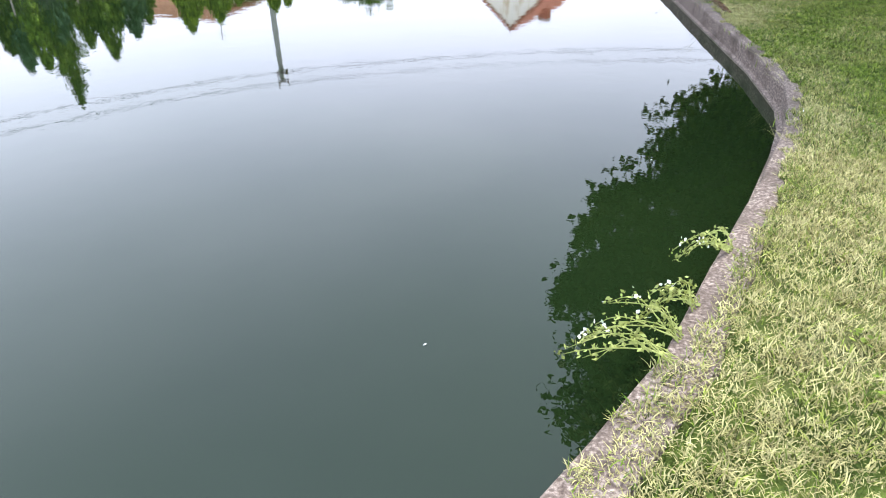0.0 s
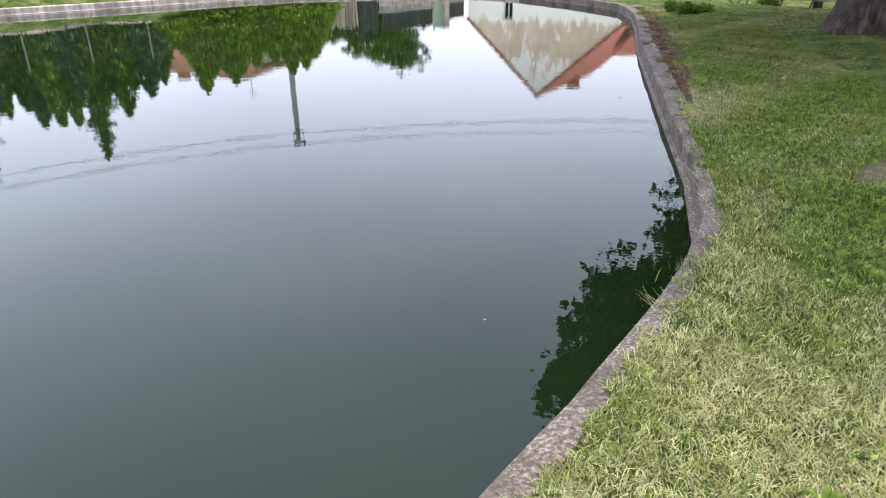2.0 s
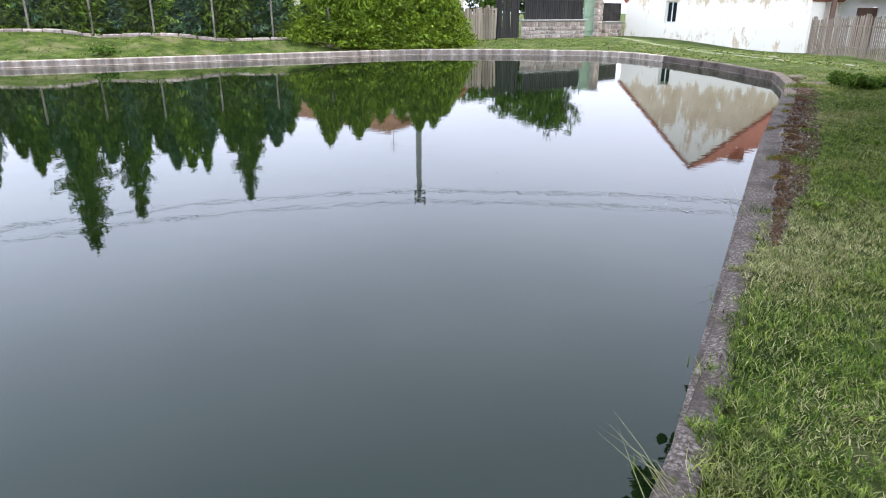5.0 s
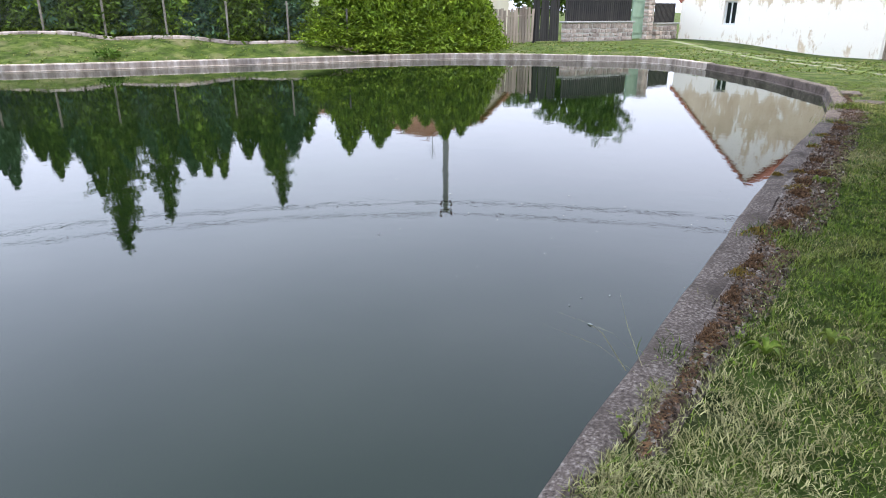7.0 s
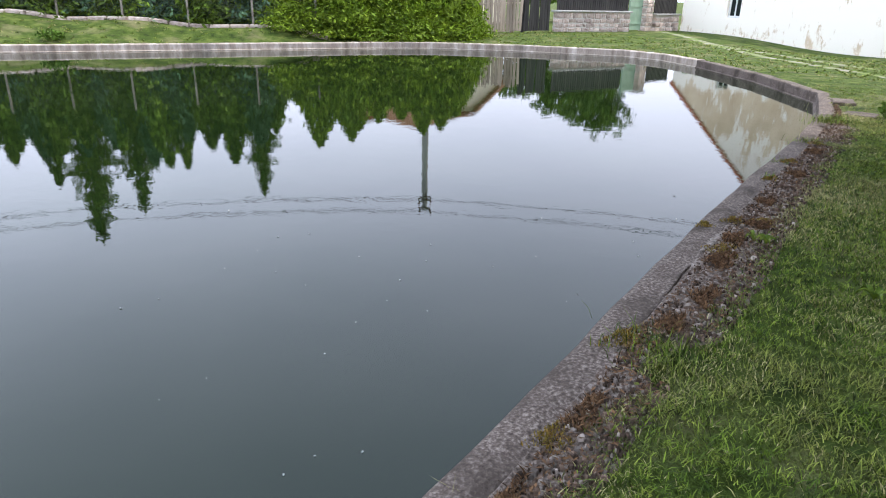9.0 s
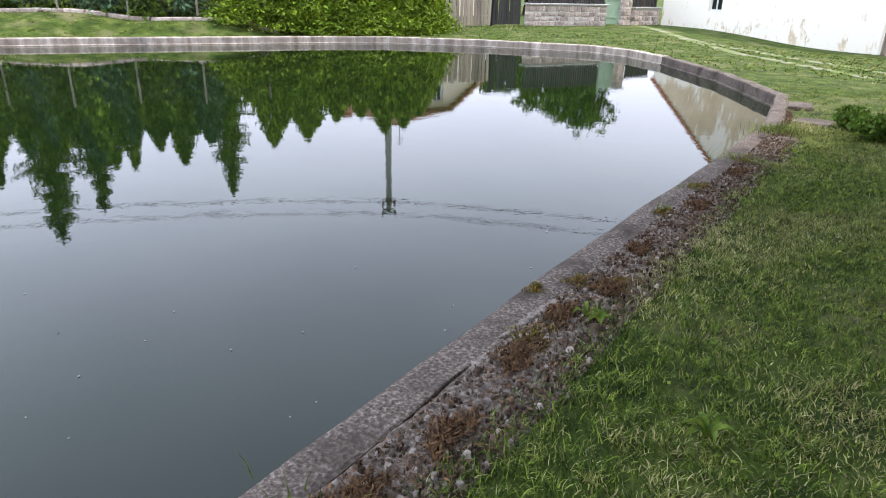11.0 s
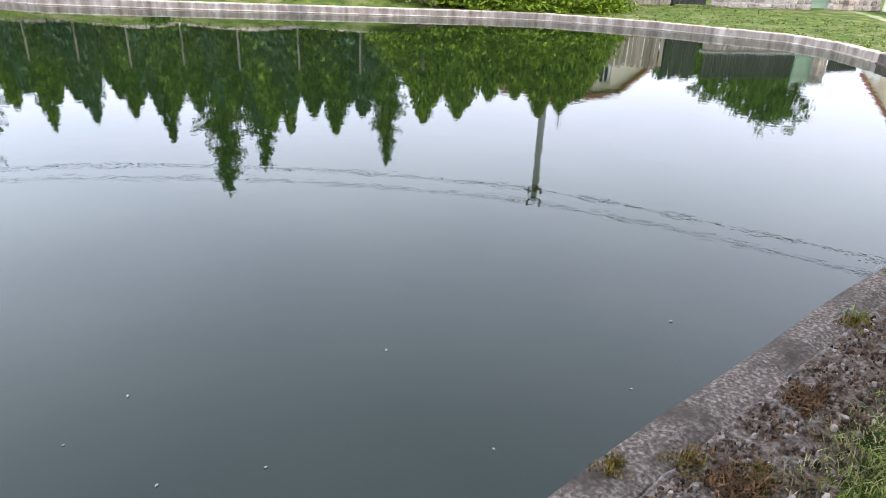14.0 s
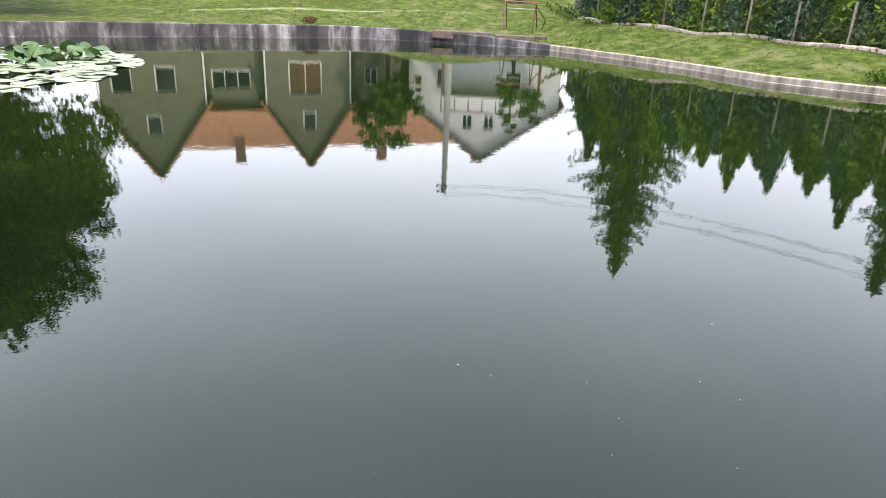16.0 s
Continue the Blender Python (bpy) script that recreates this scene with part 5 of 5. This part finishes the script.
gx, gy, gd = [], [], []
for n, box4 in ((170000, (-0.2, 3.2, 0.8, 4.5)), (200000, (1.2, 4.4, 3.5, 9.0)), (250000, (2.0, 4.6, 8.5, 20.0)), (100000, (2.0, 8.0, 4.0, 24.0)), (36000, (2.0, 12.0, 0.0, 32.0)),
                (30000, (-12, 4, 22.5, 36.0)), (50000, (-32, -9, 9.0, 28.0)), (26000, (-36, -24, -8.0, 12.0))):
    a, b, c = lawn_points(n, *box4)
    gx.append(a), gy.append(b), gd.append(c)
gx, gy, gd = map(np.concatenate, (gx, gy, gd))
gzv = ground_z(gx, gy)
gzv = np.where(gd < 0.3, np.maximum(gzv, -0.002), gzv - 0.002)
in_strip = gd < 0.85
gzv = np.where(in_strip & (gx > 1.5) & (gy > 8.4) & (gy < 21.8), np.maximum(gzv, -0.002), gzv)
near = (gy < 26) & (gx > -2)
# dry patches; the extra straw below y = 6 also paints in the sunlight there
straw_share = 0.2 + 0.62 * patch_noise(gx, gy, 0.9, 0.7) + 0.22 * patch_noise(gx, gy, 3.3, 2.0) + 0.35 * np.exp(-((gd - 0.3) / 0.28) ** 2) * near + 0.5 * np.clip((6.0 - gy) / 2.5, 0, 1) * near
dry = np.random.uniform(0, 1, len(gx)) < np.clip(straw_share, 0.04, 0.85)
far = ~near
hgt = np.random.uniform(0.012, 0.034, len(gx)) * (1 + 0.6 * far) * np.where(dry, 0.85, 1.0) * (1 + 0.45 * patch_noise(gx, gy, 5.0, 0.4))
wid = np.random.uniform(0.0028, 0.006, len(gx)) * (1 + 2.6 * far)
lean = np.random.uniform(0.4, 2.1, len(gx))
for name, pick, mat, label in (("grass", ~dry, BLADE, "short mown green grass of the lawn"), ("dry_grass", dry, STRAW, "dry straw-coloured grass among the green")):
    tagged(blade_mesh(name, blades(gx[pick], gy[pick], gzv[pick], hgt[pick], wid[pick], lean[pick]), mat), label, "grass", kind="stuff")
# broad-leaved lawn weeds: clover and plantain leaves lying among the blades
wx, wy, wd = lawn_points(26000, 0.0, 6.0, 0.5, 20.0)
keep = patch_noise(wx, wy, 1.6, 3.0) > 0.1
wx, wy = wx[keep], wy[keep]
WC = np.column_stack([wx, wy, ground_z(wx, wy) + np.random.uniform(0.01, 0.03, len(wx))])
WV = leaf_cards(WC, 0.013, 0.75)
WV[:, 2] = np.repeat(WC[:, 2], 4) + (WV[:, 2] - np.repeat(WC[:, 2], 4)) * 0.45
tagged(cards("clover", WV, 4, BLADE), "small clover leaves growing through the lawn", "clover", kind="stuff")


def tuft(name, x, y, n, h, spread, mat, label, lean=(0.3, 1.1), width=0.0055, toward=None):
    px, py = x + np.random.normal(0, spread, n), y + np.random.normal(0, spread, n)
    V = blades(px, py, np.full(n, gz(x, y) - 0.01), np.random.uniform(0.5, 1.0, n) * h, np.full(n, width), np.random.uniform(*lean, n))
    if toward is not None:
        V = V.reshape(n, 5, 3)
        V[:, 2:, :2] += np.array(toward) * np.array((0.5, 1.0, 0.5))[None, :, None]
        V = V.reshape(-1, 3)
    ob = blade_mesh(name, V, mat)
    return tagged(ob, label, "grass tuft", "grass tufts", kind="stuff")


for x, y, n, h, s in ((2.52, 11.75, 150, 0.12, 0.1), (2.6, 11.65, 110, 0.1, 0.08), (2.3, 6.64, 60, 0.1, 0.06), (2.3, 7.3, 70, 0.08, 0.07), (2.36, 9.76, 110, 0.09, 0.07), (2.68, 13.5, 90, 0.09, 0.06),
                      (2.6, 13.55, 70, 0.06, 0.05), (2.44, 15.35, 50, 0.09, 0.03), (2.46, 16.1, 90, 0.08, 0.06), (2.56, 17.4, 200, 0.1, 0.1), (2.6, 19.0, 300, 0.15, 0.14), (2.75, 19.15, 200, 0.14, 0.12), (1.15, 2.2, 80, 0.08, 0.08),
                      (2.85, 14.1, 60, 0.09, 0.06), (2.95, 14.6, 60, 0.09, 0.06), (1.95, 5.1, 70, 0.09, 0.06), (1.4, 3.3, 60, 0.08, 0.08), (2.3, 8.0, 60, 0.07, 0.06)):
    tuft("grass_tuft", x, y, n, h, s, BLADE, "taller green grass tuft beside the kerb")
for x, y, n, h, s in ((2.22, 6.5, 12, 0.2, 0.05), (2.16, 6.1, 10, 0.15, 0.04), (1.78, 4.75, 16, 0.11, 0.05), (2.26, 9.55, 4, 0.36, 0.05), (2.42, 10.4, 40, 0.07, 0.08), (2.66, 13.2, 40, 0.08, 0.08)):
    tuft("grass_tuft", x, y, n, h, s, STRAW, "dry bleached grass stalks leaning over the kerb", lean=(0.5, 1.2), width=0.0028, toward=(-h * 0.8, 0.02))


tuft("reed_stalk", 2.42, 17.4, 2, 0.55, 0.01, STRAW, "single thin bleached stalk standing at the kerb", lean=(0.05, 0.15), width=0.004)


# ---- weeds ----
def flowering_weed(x, y, turn, stems, reach, blossoms):
    """Thin stems that arch over the kerb towards the water, with small leaves and white blossoms."""
    ob = empty("flowering_weed", pose(x, y, gz(x, y), 0, 0, turn), "pale green flowering weed hanging over the kerb", "weed", "flowering weeds")
    C, B = [], []
    for k in range(stems):
        a, L = random.uniform(-0.75, 0.75), reach * random.uniform(0.5, 1.0)
        pts = []
        for s in range(8):
            q = s / 7
            pts.append(Vector((math.cos(a) * L * q, math.sin(a) * L * q + 0.03 * math.sin(q * 5 + k), 0.02 + 0.1 * math.sin(q * 2.6) - 0.09 * q)))
        tube("stem", pts, 0.003, HEDGE_STEM, ob, taper=0.5)
        for s in range(1, 8):
            for _ in range(4):
                C.append(pts[s] + Vector((random.gauss(0, 0.011), random.gauss(0, 0.011), random.gauss(0.004, 0.008))))
        if k < (blossoms + 1) // 2:
            e = pts[-1 - random.randint(0, 2)]
            B.extend(e + Vector((random.gauss(0, 0.02), random.gauss(0, 0.02), random.gauss(0.015, 0.008))) for _ in range(5))
    cards("leaves", leaf_cards(np.array([tuple(c) for c in C]), 0.011, 0.55), 4, HEDGE_STEM, ob)
    if B:
        cards("blossoms", leaf_cards(np.array([tuple(c) for c in B]), 0.009, 0.9), 4, BLOSSOM, ob, "small white blossoms")
    return ob


HEDGE_STEM = material("pale weed green", [(0.17, 0.19, 0.04), (0.33, 0.35, 0.11)], scale=9, rough=0.7, bump=0, island=0.3, trans=0.25)
for w in ((0.72, 2.42, 165, 6, 0.44, 4), (0.76, 2.55, 150, 7, 0.38, 6), (0.85, 2.75, 140, 6, 0.26, 2), (1.09, 3.22, 150, 7, 0.26, 5)):
    flowering_weed(*w)


def leafy_clump(name, x, y, r, h, n, size, mat, label):
    ob = empty(name, pose(x, y, gz(x, y)), label, "weed")
    bm = bmesh.new()
    for k in range(14):
        a, q = random.uniform(0, 6.28), random.uniform(0.2, 0.9)
        bm_rod(bm, (math.cos(a) * r * q * 0.4, math.sin(a) * r * q * 0.4, -0.03), (math.cos(a) * r * q, math.sin(a) * r * q, h * random.uniform(0.6, 1.0)), 0.006, 0.003, 5)
    part("stems", bm, HEDGE_STEM, ob)
    d = unit(n)
    C = d * np.random.uniform(0.4, 1.0, (n, 1)) * np.array((r, r, h * 0.5)) + np.array((0, 0, h * 0.55))
    C[:, 2] = np.maximum(C[:, 2], 0.02)
    cards("leaves", leaf_cards(C, size, 0.6, 0.2), 4, mat, ob)
    return ob


leafy_clump("nettle_clump", 3.3, 19.9, 0.2, 0.26, 800, 0.03, LEAF2, "dense dark green nettle clump on the turf's edge")
leafy_clump("nettle_clump", 4.0, 19.8, 0.3, 0.2, 900, 0.03, LEAF2, "low green weed clump beyond the slabs")
leafy_clump("nettle_clump", 3.55, 19.3, 0.26, 0.28, 1000, 0.03, LEAF2, "dark green leafy weed beside the sunken slab")
leafy_clump("nettle_clump", 3.8, 19.3, 0.18, 0.2, 900, 0.03, LEAF2, "dark green leafy weed beside the sunken slab")
leafy_clump("fern_clump", 6.1, 22.6, 0.4, 0.36, 500, 0.05, LEAF2, "bright yellow-green leafy shrub by the frame")
leafy_clump("bank_weed", -16.6, 19.2, 0.4, 0.3, 300, 0.05, LEAF2, "low leafy weed on the far bank's kerb")
leafy_clump("bank_weed", -26.4, -0.6, 0.45, 0.3, 300, 0.05, LITTER, "brown withered weed on top of the wall")


def plantain(x, y, n, L):
    ob = empty("plantain", pose(x, y, gz(x, y) + 0.005), "broad-leaved plantain rosette in the turf", "weed", "plantains")
    for k in range(n):
        a = k * 6.28 / n + random.uniform(-0.3, 0.3)
        ln = L * random.uniform(0.7, 1.1)
        vv, ff = [], []
        for s in range(6):
            q = s / 5
            w = 0.32 * ln * math.sin(math.pi * min(1, 0.12 + q * 0.88)) * 0.5
            zq = 0.02 + 0.05 * math.sin(q * 2.6)
            for side in (-1, 0, 1):
                vv.append((math.cos(a) * ln * q - math.sin(a) * w * side, math.sin(a) * ln * q + math.cos(a) * w * side, zq + 0.012 * abs(side)))
        for s in range(5):
            for c in range(2):
                ff.append((s * 3 + c, s * 3 + c + 1, s * 3 + c + 4, s * 3 + c + 3))
        mesh_from("leaf", vv, ff, BLADE, ob, smooth=True)
    return ob


for x, y, n, L in ((2.62, 13.5, 3, 0.1), (2.7, 13.46, 6, 0.08), (2.1, 3.6, 5, 0.08), (2.36, 4.44, 4, 0.06), (2.9, 10.2, 6, 0.08), (2.5, 3.8, 5, 0.06), (3.1, 6.1, 5, 0.06), (3.3, 12.9, 6, 0.11), (2.67, 9.95, 6, 0.1)):
    plantain(x, y, n, L)

# bare earth and pale wheel tracks
def sheet(name, line, widths, mat, label, category, lift=0.012):
    v, f, m = [], [], 7
    for k, ((x, y), w) in enumerate(zip(line, widths)):
        a, b = line[max(0, k - 1)], line[min(len(line) - 1, k + 1)]
        d = Vector((b[0] - a[0], b[1] - a[1])).normalized()
        for c in range(m):
            o = (c / (m - 1) - 0.5) * w * (1 + 0.35 * noise.noise((x * 1.3, y * 1.3, c * 0.2)))
            qx, qy = x - d.y * o, y + d.x * o
            v.append((qx, qy, gz(qx, qy) + lift - (0.03 if c in (0, m - 1) else 0)))
    for k in range(len(line) - 1):
        for c in range(m - 1):
            f.append((k * m + c, (k + 1) * m + c, (k + 1) * m + c + 1, k * m + c + 1))
    return tagged(mesh_from(name, v, f, mat, smooth=True), label, category, kind="stuff")


def curve_points(pts, n):
    t = np.linspace(0, len(pts) - 1, n)
    return [(float(np.interp(k, range(len(pts)), [p[0] for p in pts])), float(np.interp(k, range(len(pts)), [p[1] for p in pts]))) for k in t]


sheet("bare_earth", curve_points([(3.2, 6.7), (3.5, 7.0), (4.0, 7.3), (4.7, 7.5)], 16), [0.05 + 0.5 * math.sin(math.pi * k / 15) for k in range(16)], SOIL, "reddish-brown patch of bare earth in the lawn", "earth")
PALE = material("pale crumbling mortar", [(0.11, 0.085, 0.07), (0.22, 0.18, 0.155), (0.36, 0.3, 0.265)], scale=30, rough=0.95, bump=0.8, spec=0.1)
for pts in ([(2.42, 12.8), (2.41, 12.95)], [(2.39, 13.1), (2.41, 13.3), (2.42, 13.5), (2.46, 13.74)], [(2.5, 14.55), (2.53, 14.65)], [(2.44, 12.2), (2.46, 12.34)]):
    k = 5 * len(pts)
    sheet("mortar_scrap", curve_points(pts, k), [0.02 + 0.05 * math.sin(math.pi * (q + 0.5) / k) * (0.65 + 0.5 * math.sin(q * 2.3)) for q in range(k)], PALE,
          "pale crumbling mortar along the kerb's broken edge", "mortar", lift=0.027)
sheet("wheel_track", curve_points([(-6.0, 40.6), (-3.0, 36.3), (0.5, 31.8), (1.9, 30.2), (4.4, 28.6)], 40), [0.45] * 40, PATH_DUST, "pale gravel wheel track worn into the grass", "track")
sheet("wheel_track", curve_points([(-4.8, 39.0), (-1.8, 34.2), (0.1, 30.6), (1.6, 28.9), (3.4, 27.0)], 40), [0.4] * 40, PATH_DUST, "pale gravel wheel track worn into the grass", "track")
sheet("footpath", curve_points([(-33.5, 6.0), (-32.6, 2.0), (-31.0, -2.5), (-28.0, -7.5)], 30), [0.55] * 30, PATH_DUST, "pale narrow footpath across the western lawn", "path")

# ---- water lilies and floating fluff ----
lilies = empty("water_lilies", pose(-10.4, -2.0, WATER_Z), "patch of pale floating lily pads with raised leaves", "water lily")
pad_meshes = []
for k in range(3):
    bm = bmesh.new()
    ring = [bm.verts.new((0, 0, 0.0))]
    for s in range(13):
        a = 0.25 + s * (6.28 - 0.5) / 12
        ring.append(bm.verts.new((math.cos(a) * (1 + 0.05 * math.sin(3 * a + k)), math.sin(a), 0.02 + 0.03 * math.sin(2 * a + k))))
    for s in range(1, 13):
        bm.faces.new((ring[0], ring[s], ring[s + 1]))
    me = bpy.data.meshes.new("pad")
    bm.to_mesh(me)
    bm.free()
    me.materials.append(LILY)
    pad_meshes.append(me)
made = 0
while made < 290:
    a, q = random.uniform(0, 6.28), math.sqrt(random.random())
    x, y = math.cos(a) * q * 5.4, math.sin(a) * q * 3.0
    x, y = x * 0.89 - y * 0.45, x * 0.45 + y * 0.89
    if noise.noise((x * 0.8, y * 0.8, 0)) < -0.35:
        continue
    pad = new("pad", pad_meshes[made % 3])
    pad.parent = lilies
    r = random.uniform(0.22, 0.36)
    pad.matrix_basis = Matrix.LocRotScale((x, y, 0.006 + 0.004 * (made % 3)), Euler((random.gauss(0, 0.03), random.gauss(0, 0.03), random.uniform(0, 6))), (r, r, 0.6))
    made += 1
for k in range(46):
    pad = new("raised_leaf", pad_meshes[k % 3].copy() if k < 3 else bpy.data.meshes["raised_%d" % (k % 3)])
    if k < 3:
        pad.data.name = "raised_%d" % k
        pad.data.materials.clear()
        pad.data.materials.append(LILY_UP)
    pad.parent = lilies
    r = random.uniform(0.13, 0.22)
    pad.matrix_basis = Matrix.LocRotScale((random.gauss(-1.6, 0.8), random.gauss(0.4, 0.45), random.uniform(0.05, 0.3)), Euler((random.uniform(-0.9, 0.9), random.uniform(-0.9, 0.9), random.uniform(0, 6))), (r, r, 1.2))

fl = bmesh.new()
bm_box(fl, -0.014, -0.004, 0, 0.014, 0.004, 0.004)
bm_box(fl, -0.006, -0.009, 0.001, 0.004, 0.007, 0.006, m=pose(0, 0, 0, 0, 0, 30))
first = tagged(part("floating_feather", fl, FLECK), "tiny white feather or seed floating on the pond", "feather", "floating feathers")
first.matrix_basis = pose(1.8, 10.24, WATER_Z + 0.001)
for x, y in ((1.76, 10.67), (1.63, 10.55), (1.61, 10.41), (-0.09, 10.85), (-0.26, 12.15), (1.75, 14.98), (1.07, 13.68), (1.96, 13.33), (0.85, 12.4), (0.7, 12.67), (1.25, 12.58), (1.95, 14.32),
             (1.84, 13.59), (0.9, 12.05), (-0.13, 12.33), (-1.01, 12.34), (-0.03, 11.04), (1.14, 11.13), (0.55, 3.06), (-0.19, 2.68), (0.99, 4.79), (0.45, 12.2), (1.4, 12.9), (0.2, 11.7)):
    copy_thing(first, pose(x, y, WATER_Z + 0.001, 0, 0, random.uniform(0, 180)) @ Matrix.Scale(random.uniform(0.35, 0.65), 4))
for _ in range(10):
    x, y = random.uniform(-0.6, 1.9), random.uniform(10.4, 13.6)
    copy_thing(first, pose(x, y, WATER_Z + 0.001, 0, 0, random.uniform(0, 180)) @ Matrix.Scale(random.uniform(0.2, 0.35), 4))

# ---- yard things ----
swing = empty("garden_swing_frame", pose(-28.6, 8.6, gz(-28.6, 8.6), 0, 0, 80), "old faded red steel frame standing on the bank", "frame")
for nm, a, b, mt in (("leg", (-0.75, -0.35, -0.05), (-0.7, 0, 1.25), BROWN_WOOD), ("leg", (-0.7, 0.4, -0.05), (-0.7, 0, 1.25), RUST), ("leg", (0.7, -0.4, -0.05), (0.7, 0, 1.2), RUST), ("leg", (0.72, 0.4, -0.05), (0.7, 0, 1.2), RUST),
                     ("top_bar", (-0.75, 0, 1.24), (0.75, 0, 1.22), RED_STEEL), ("cross_bar", (-0.72, 0, 0.95), (0.72, 0, 0.93), GALV), ("brace", (0.7, 0, 1.1), (1.15, 0.1, 0.5), RUST), ("brace", (1.15, 0.1, 0.5), (0.95, 0.2, 0.0), RUST)):
    rod(nm, a, b, 0.03 if nm == "top_bar" else 0.022, mt, swing)
shed = empty("garden_shed", pose(-37.5, 14.2, gz(-37.5, 14.2), 0, 0, 100), "dark red plank shed beyond the lawn", "shed")
box("floor_frame", (-3, 0, -0.3), (3, 2.4, 0.05), POST, shed)
for k in range(24):
    box("plank", (-3 + k * 0.25, -0.03, 0.05), (-3 + k * 0.25 + 0.235, 0.0, 2.2), RED_STEEL if k < 15 else WOOD, shed)
box("back_wall", (-3, 2.36, 0.05), (3, 2.4, 2.0), WOOD, shed)
bm = bmesh.new()
roof_slope(bm, (-3.2, -0.3, 2.2), (3.2, -0.3, 2.2), (3.2, 2.7, 1.95), (-3.2, 2.7, 1.95), 0.06)
part("roof", bm, RUST, shed)

rack = empty("steel_frame", pose(4.27, 22.24, gz(4.9, 22.2) + 0.25, 0, 0, -8) @ Matrix.Scale(0.88, 4), "rusty angle-iron frame leaning on the grass", "frame")
for a, b in (((0, 0, 0.15), (0.99, 0, 0.71)), ((0, 0, 0.15), (0.3, 0.3, -0.2)), ((0, 0, 0.13), (0.46, 0, 0.14)), ((0.46, 0, 0.14), (1.25, 0, 0.62)), ((0.46, 0, 0.14), (0.97, -0.1, -0.26)), ((0.76, 0, -0.07), (1.15, 0, 0.55)),
             ((1.1, 0.2, -0.28), (1.5, 0, 0.3)), ((1.36, 0.1, -0.3), (1.36, 0, 1.7)), ((0.99, 0, 0.71), (1.36, 0, 0.6))):
    rod("bar", a, b, 0.018, RUST, rack, seg=6)

trailer = empty("box_trailer", pose(7.6, 25.6, gz(7.6, 25.6), 0, 0, -12) @ Matrix.Scale(0.82, 4), "small black box trailer with red reflectors", "trailer")
bm = bmesh.new()
for a, b in (((-0.62, -0.9, 0.45), (0.62, -0.87, 0.85)), ((-0.62, 0.87, 0.45), (0.62, 0.9, 0.85)), ((-0.62, -0.87, 0.45), (-0.59, 0.87, 0.85)), ((0.59, -0.87, 0.45), (0.62, 0.87, 0.85)), ((-0.59, -0.87, 0.45), (0.59, 0.87, 0.48))):
    bm_box(bm, *a, *b)
part("body", bm, BLACK_STEEL, trailer)
for sx in (-0.66, 0.66):
    bm = bmesh.new()
    bmesh.ops.create_cone(bm, cap_ends=True, segments=20, radius1=0.27, radius2=0.27, depth=0.16, matrix=pose(sx, 0.1, 0.27, 0, 90, 0))
    wheel = part("wheel", bm, RUBBER, trailer, "black rubber tyre")
    bm = bmesh.new()
    bmesh.ops.create_cone(bm, cap_ends=True, segments=16, radius1=0.15, radius2=0.15, depth=0.18, matrix=pose(sx, 0.1, 0.27, 0, 90, 0))
    part("rim", bm, GALV, wheel)
bm = bmesh.new()
bmesh.ops.create_cone(bm, cap_ends=True, segments=20, radius1=0.11, radius2=0.11, depth=0.012, matrix=pose(0.05, -0.91, 0.66, 90, 0, 0))
part("round_plate", bm, WHITE_PAINT, trailer, "round white plate")
for sx in (-0.45, 0.48):
    bm = bmesh.new()
    tv = [bm.verts.new(p) for p in ((sx - 0.08, -0.905, 0.56), (sx + 0.08, -0.905, 0.56), (sx, -0.905, 0.7), (sx - 0.08, -0.915, 0.56), (sx + 0.08, -0.915, 0.56), (sx, -0.915, 0.7))]
    for q in ((3, 4, 5), (2, 1, 0), (0, 1, 4, 3), (1, 2, 5, 4), (2, 0, 3, 5)):
        bm.faces.new([tv[i] for i in q])
    part("reflector", bm, REFLECTOR, trailer, "red triangular reflector")
rod("drawbar", (0.55, -0.2, 0.42), (1.75, -0.3, 0.42), 0.035, GALV, trailer)
rod("jockey_wheel_post", (1.6, -0.3, 0.05), (1.75, -0.3, 0.85), 0.025, GALV, trailer)
for sx in (-0.5, 0.5):
    rod("leg", (sx, -0.8, 0.45), (sx - 0.12, -0.85, 0.0), 0.03, BLACK_STEEL, trailer)

car = empty("parked_car", pose(10.4, 38.2, gz(10.4, 38.2), 0, 0, 8), "pale blue car parked behind the picket fence", "car")
bm = bmesh.new()
bm_box(bm, -2.0, -0.8, 0.3, 2.0, 0.8, 0.85, bevel=0.12)
bm_box(bm, -1.2, -0.7, 0.85, 1.0, 0.7, 1.4, bevel=0.16)
part("body", bm, BLUE_PAINT, car)
for x0, x1 in ((-1.05, -0.1), (0.0, 0.85)):
    box("window", (x0, -0.715, 0.92), (x1, -0.703, 1.28), GLASS, car)
for sx in (-1.25, 1.25):
    for sy in (-0.72, 0.72):
        bm = bmesh.new()
        bmesh.ops.create_cone(bm, cap_ends=True, segments=18, radius1=0.3, radius2=0.3, depth=0.2, matrix=pose(sx, sy, 0.3, 90, 0, 0))
        part("wheel", bm, RUBBER, car)
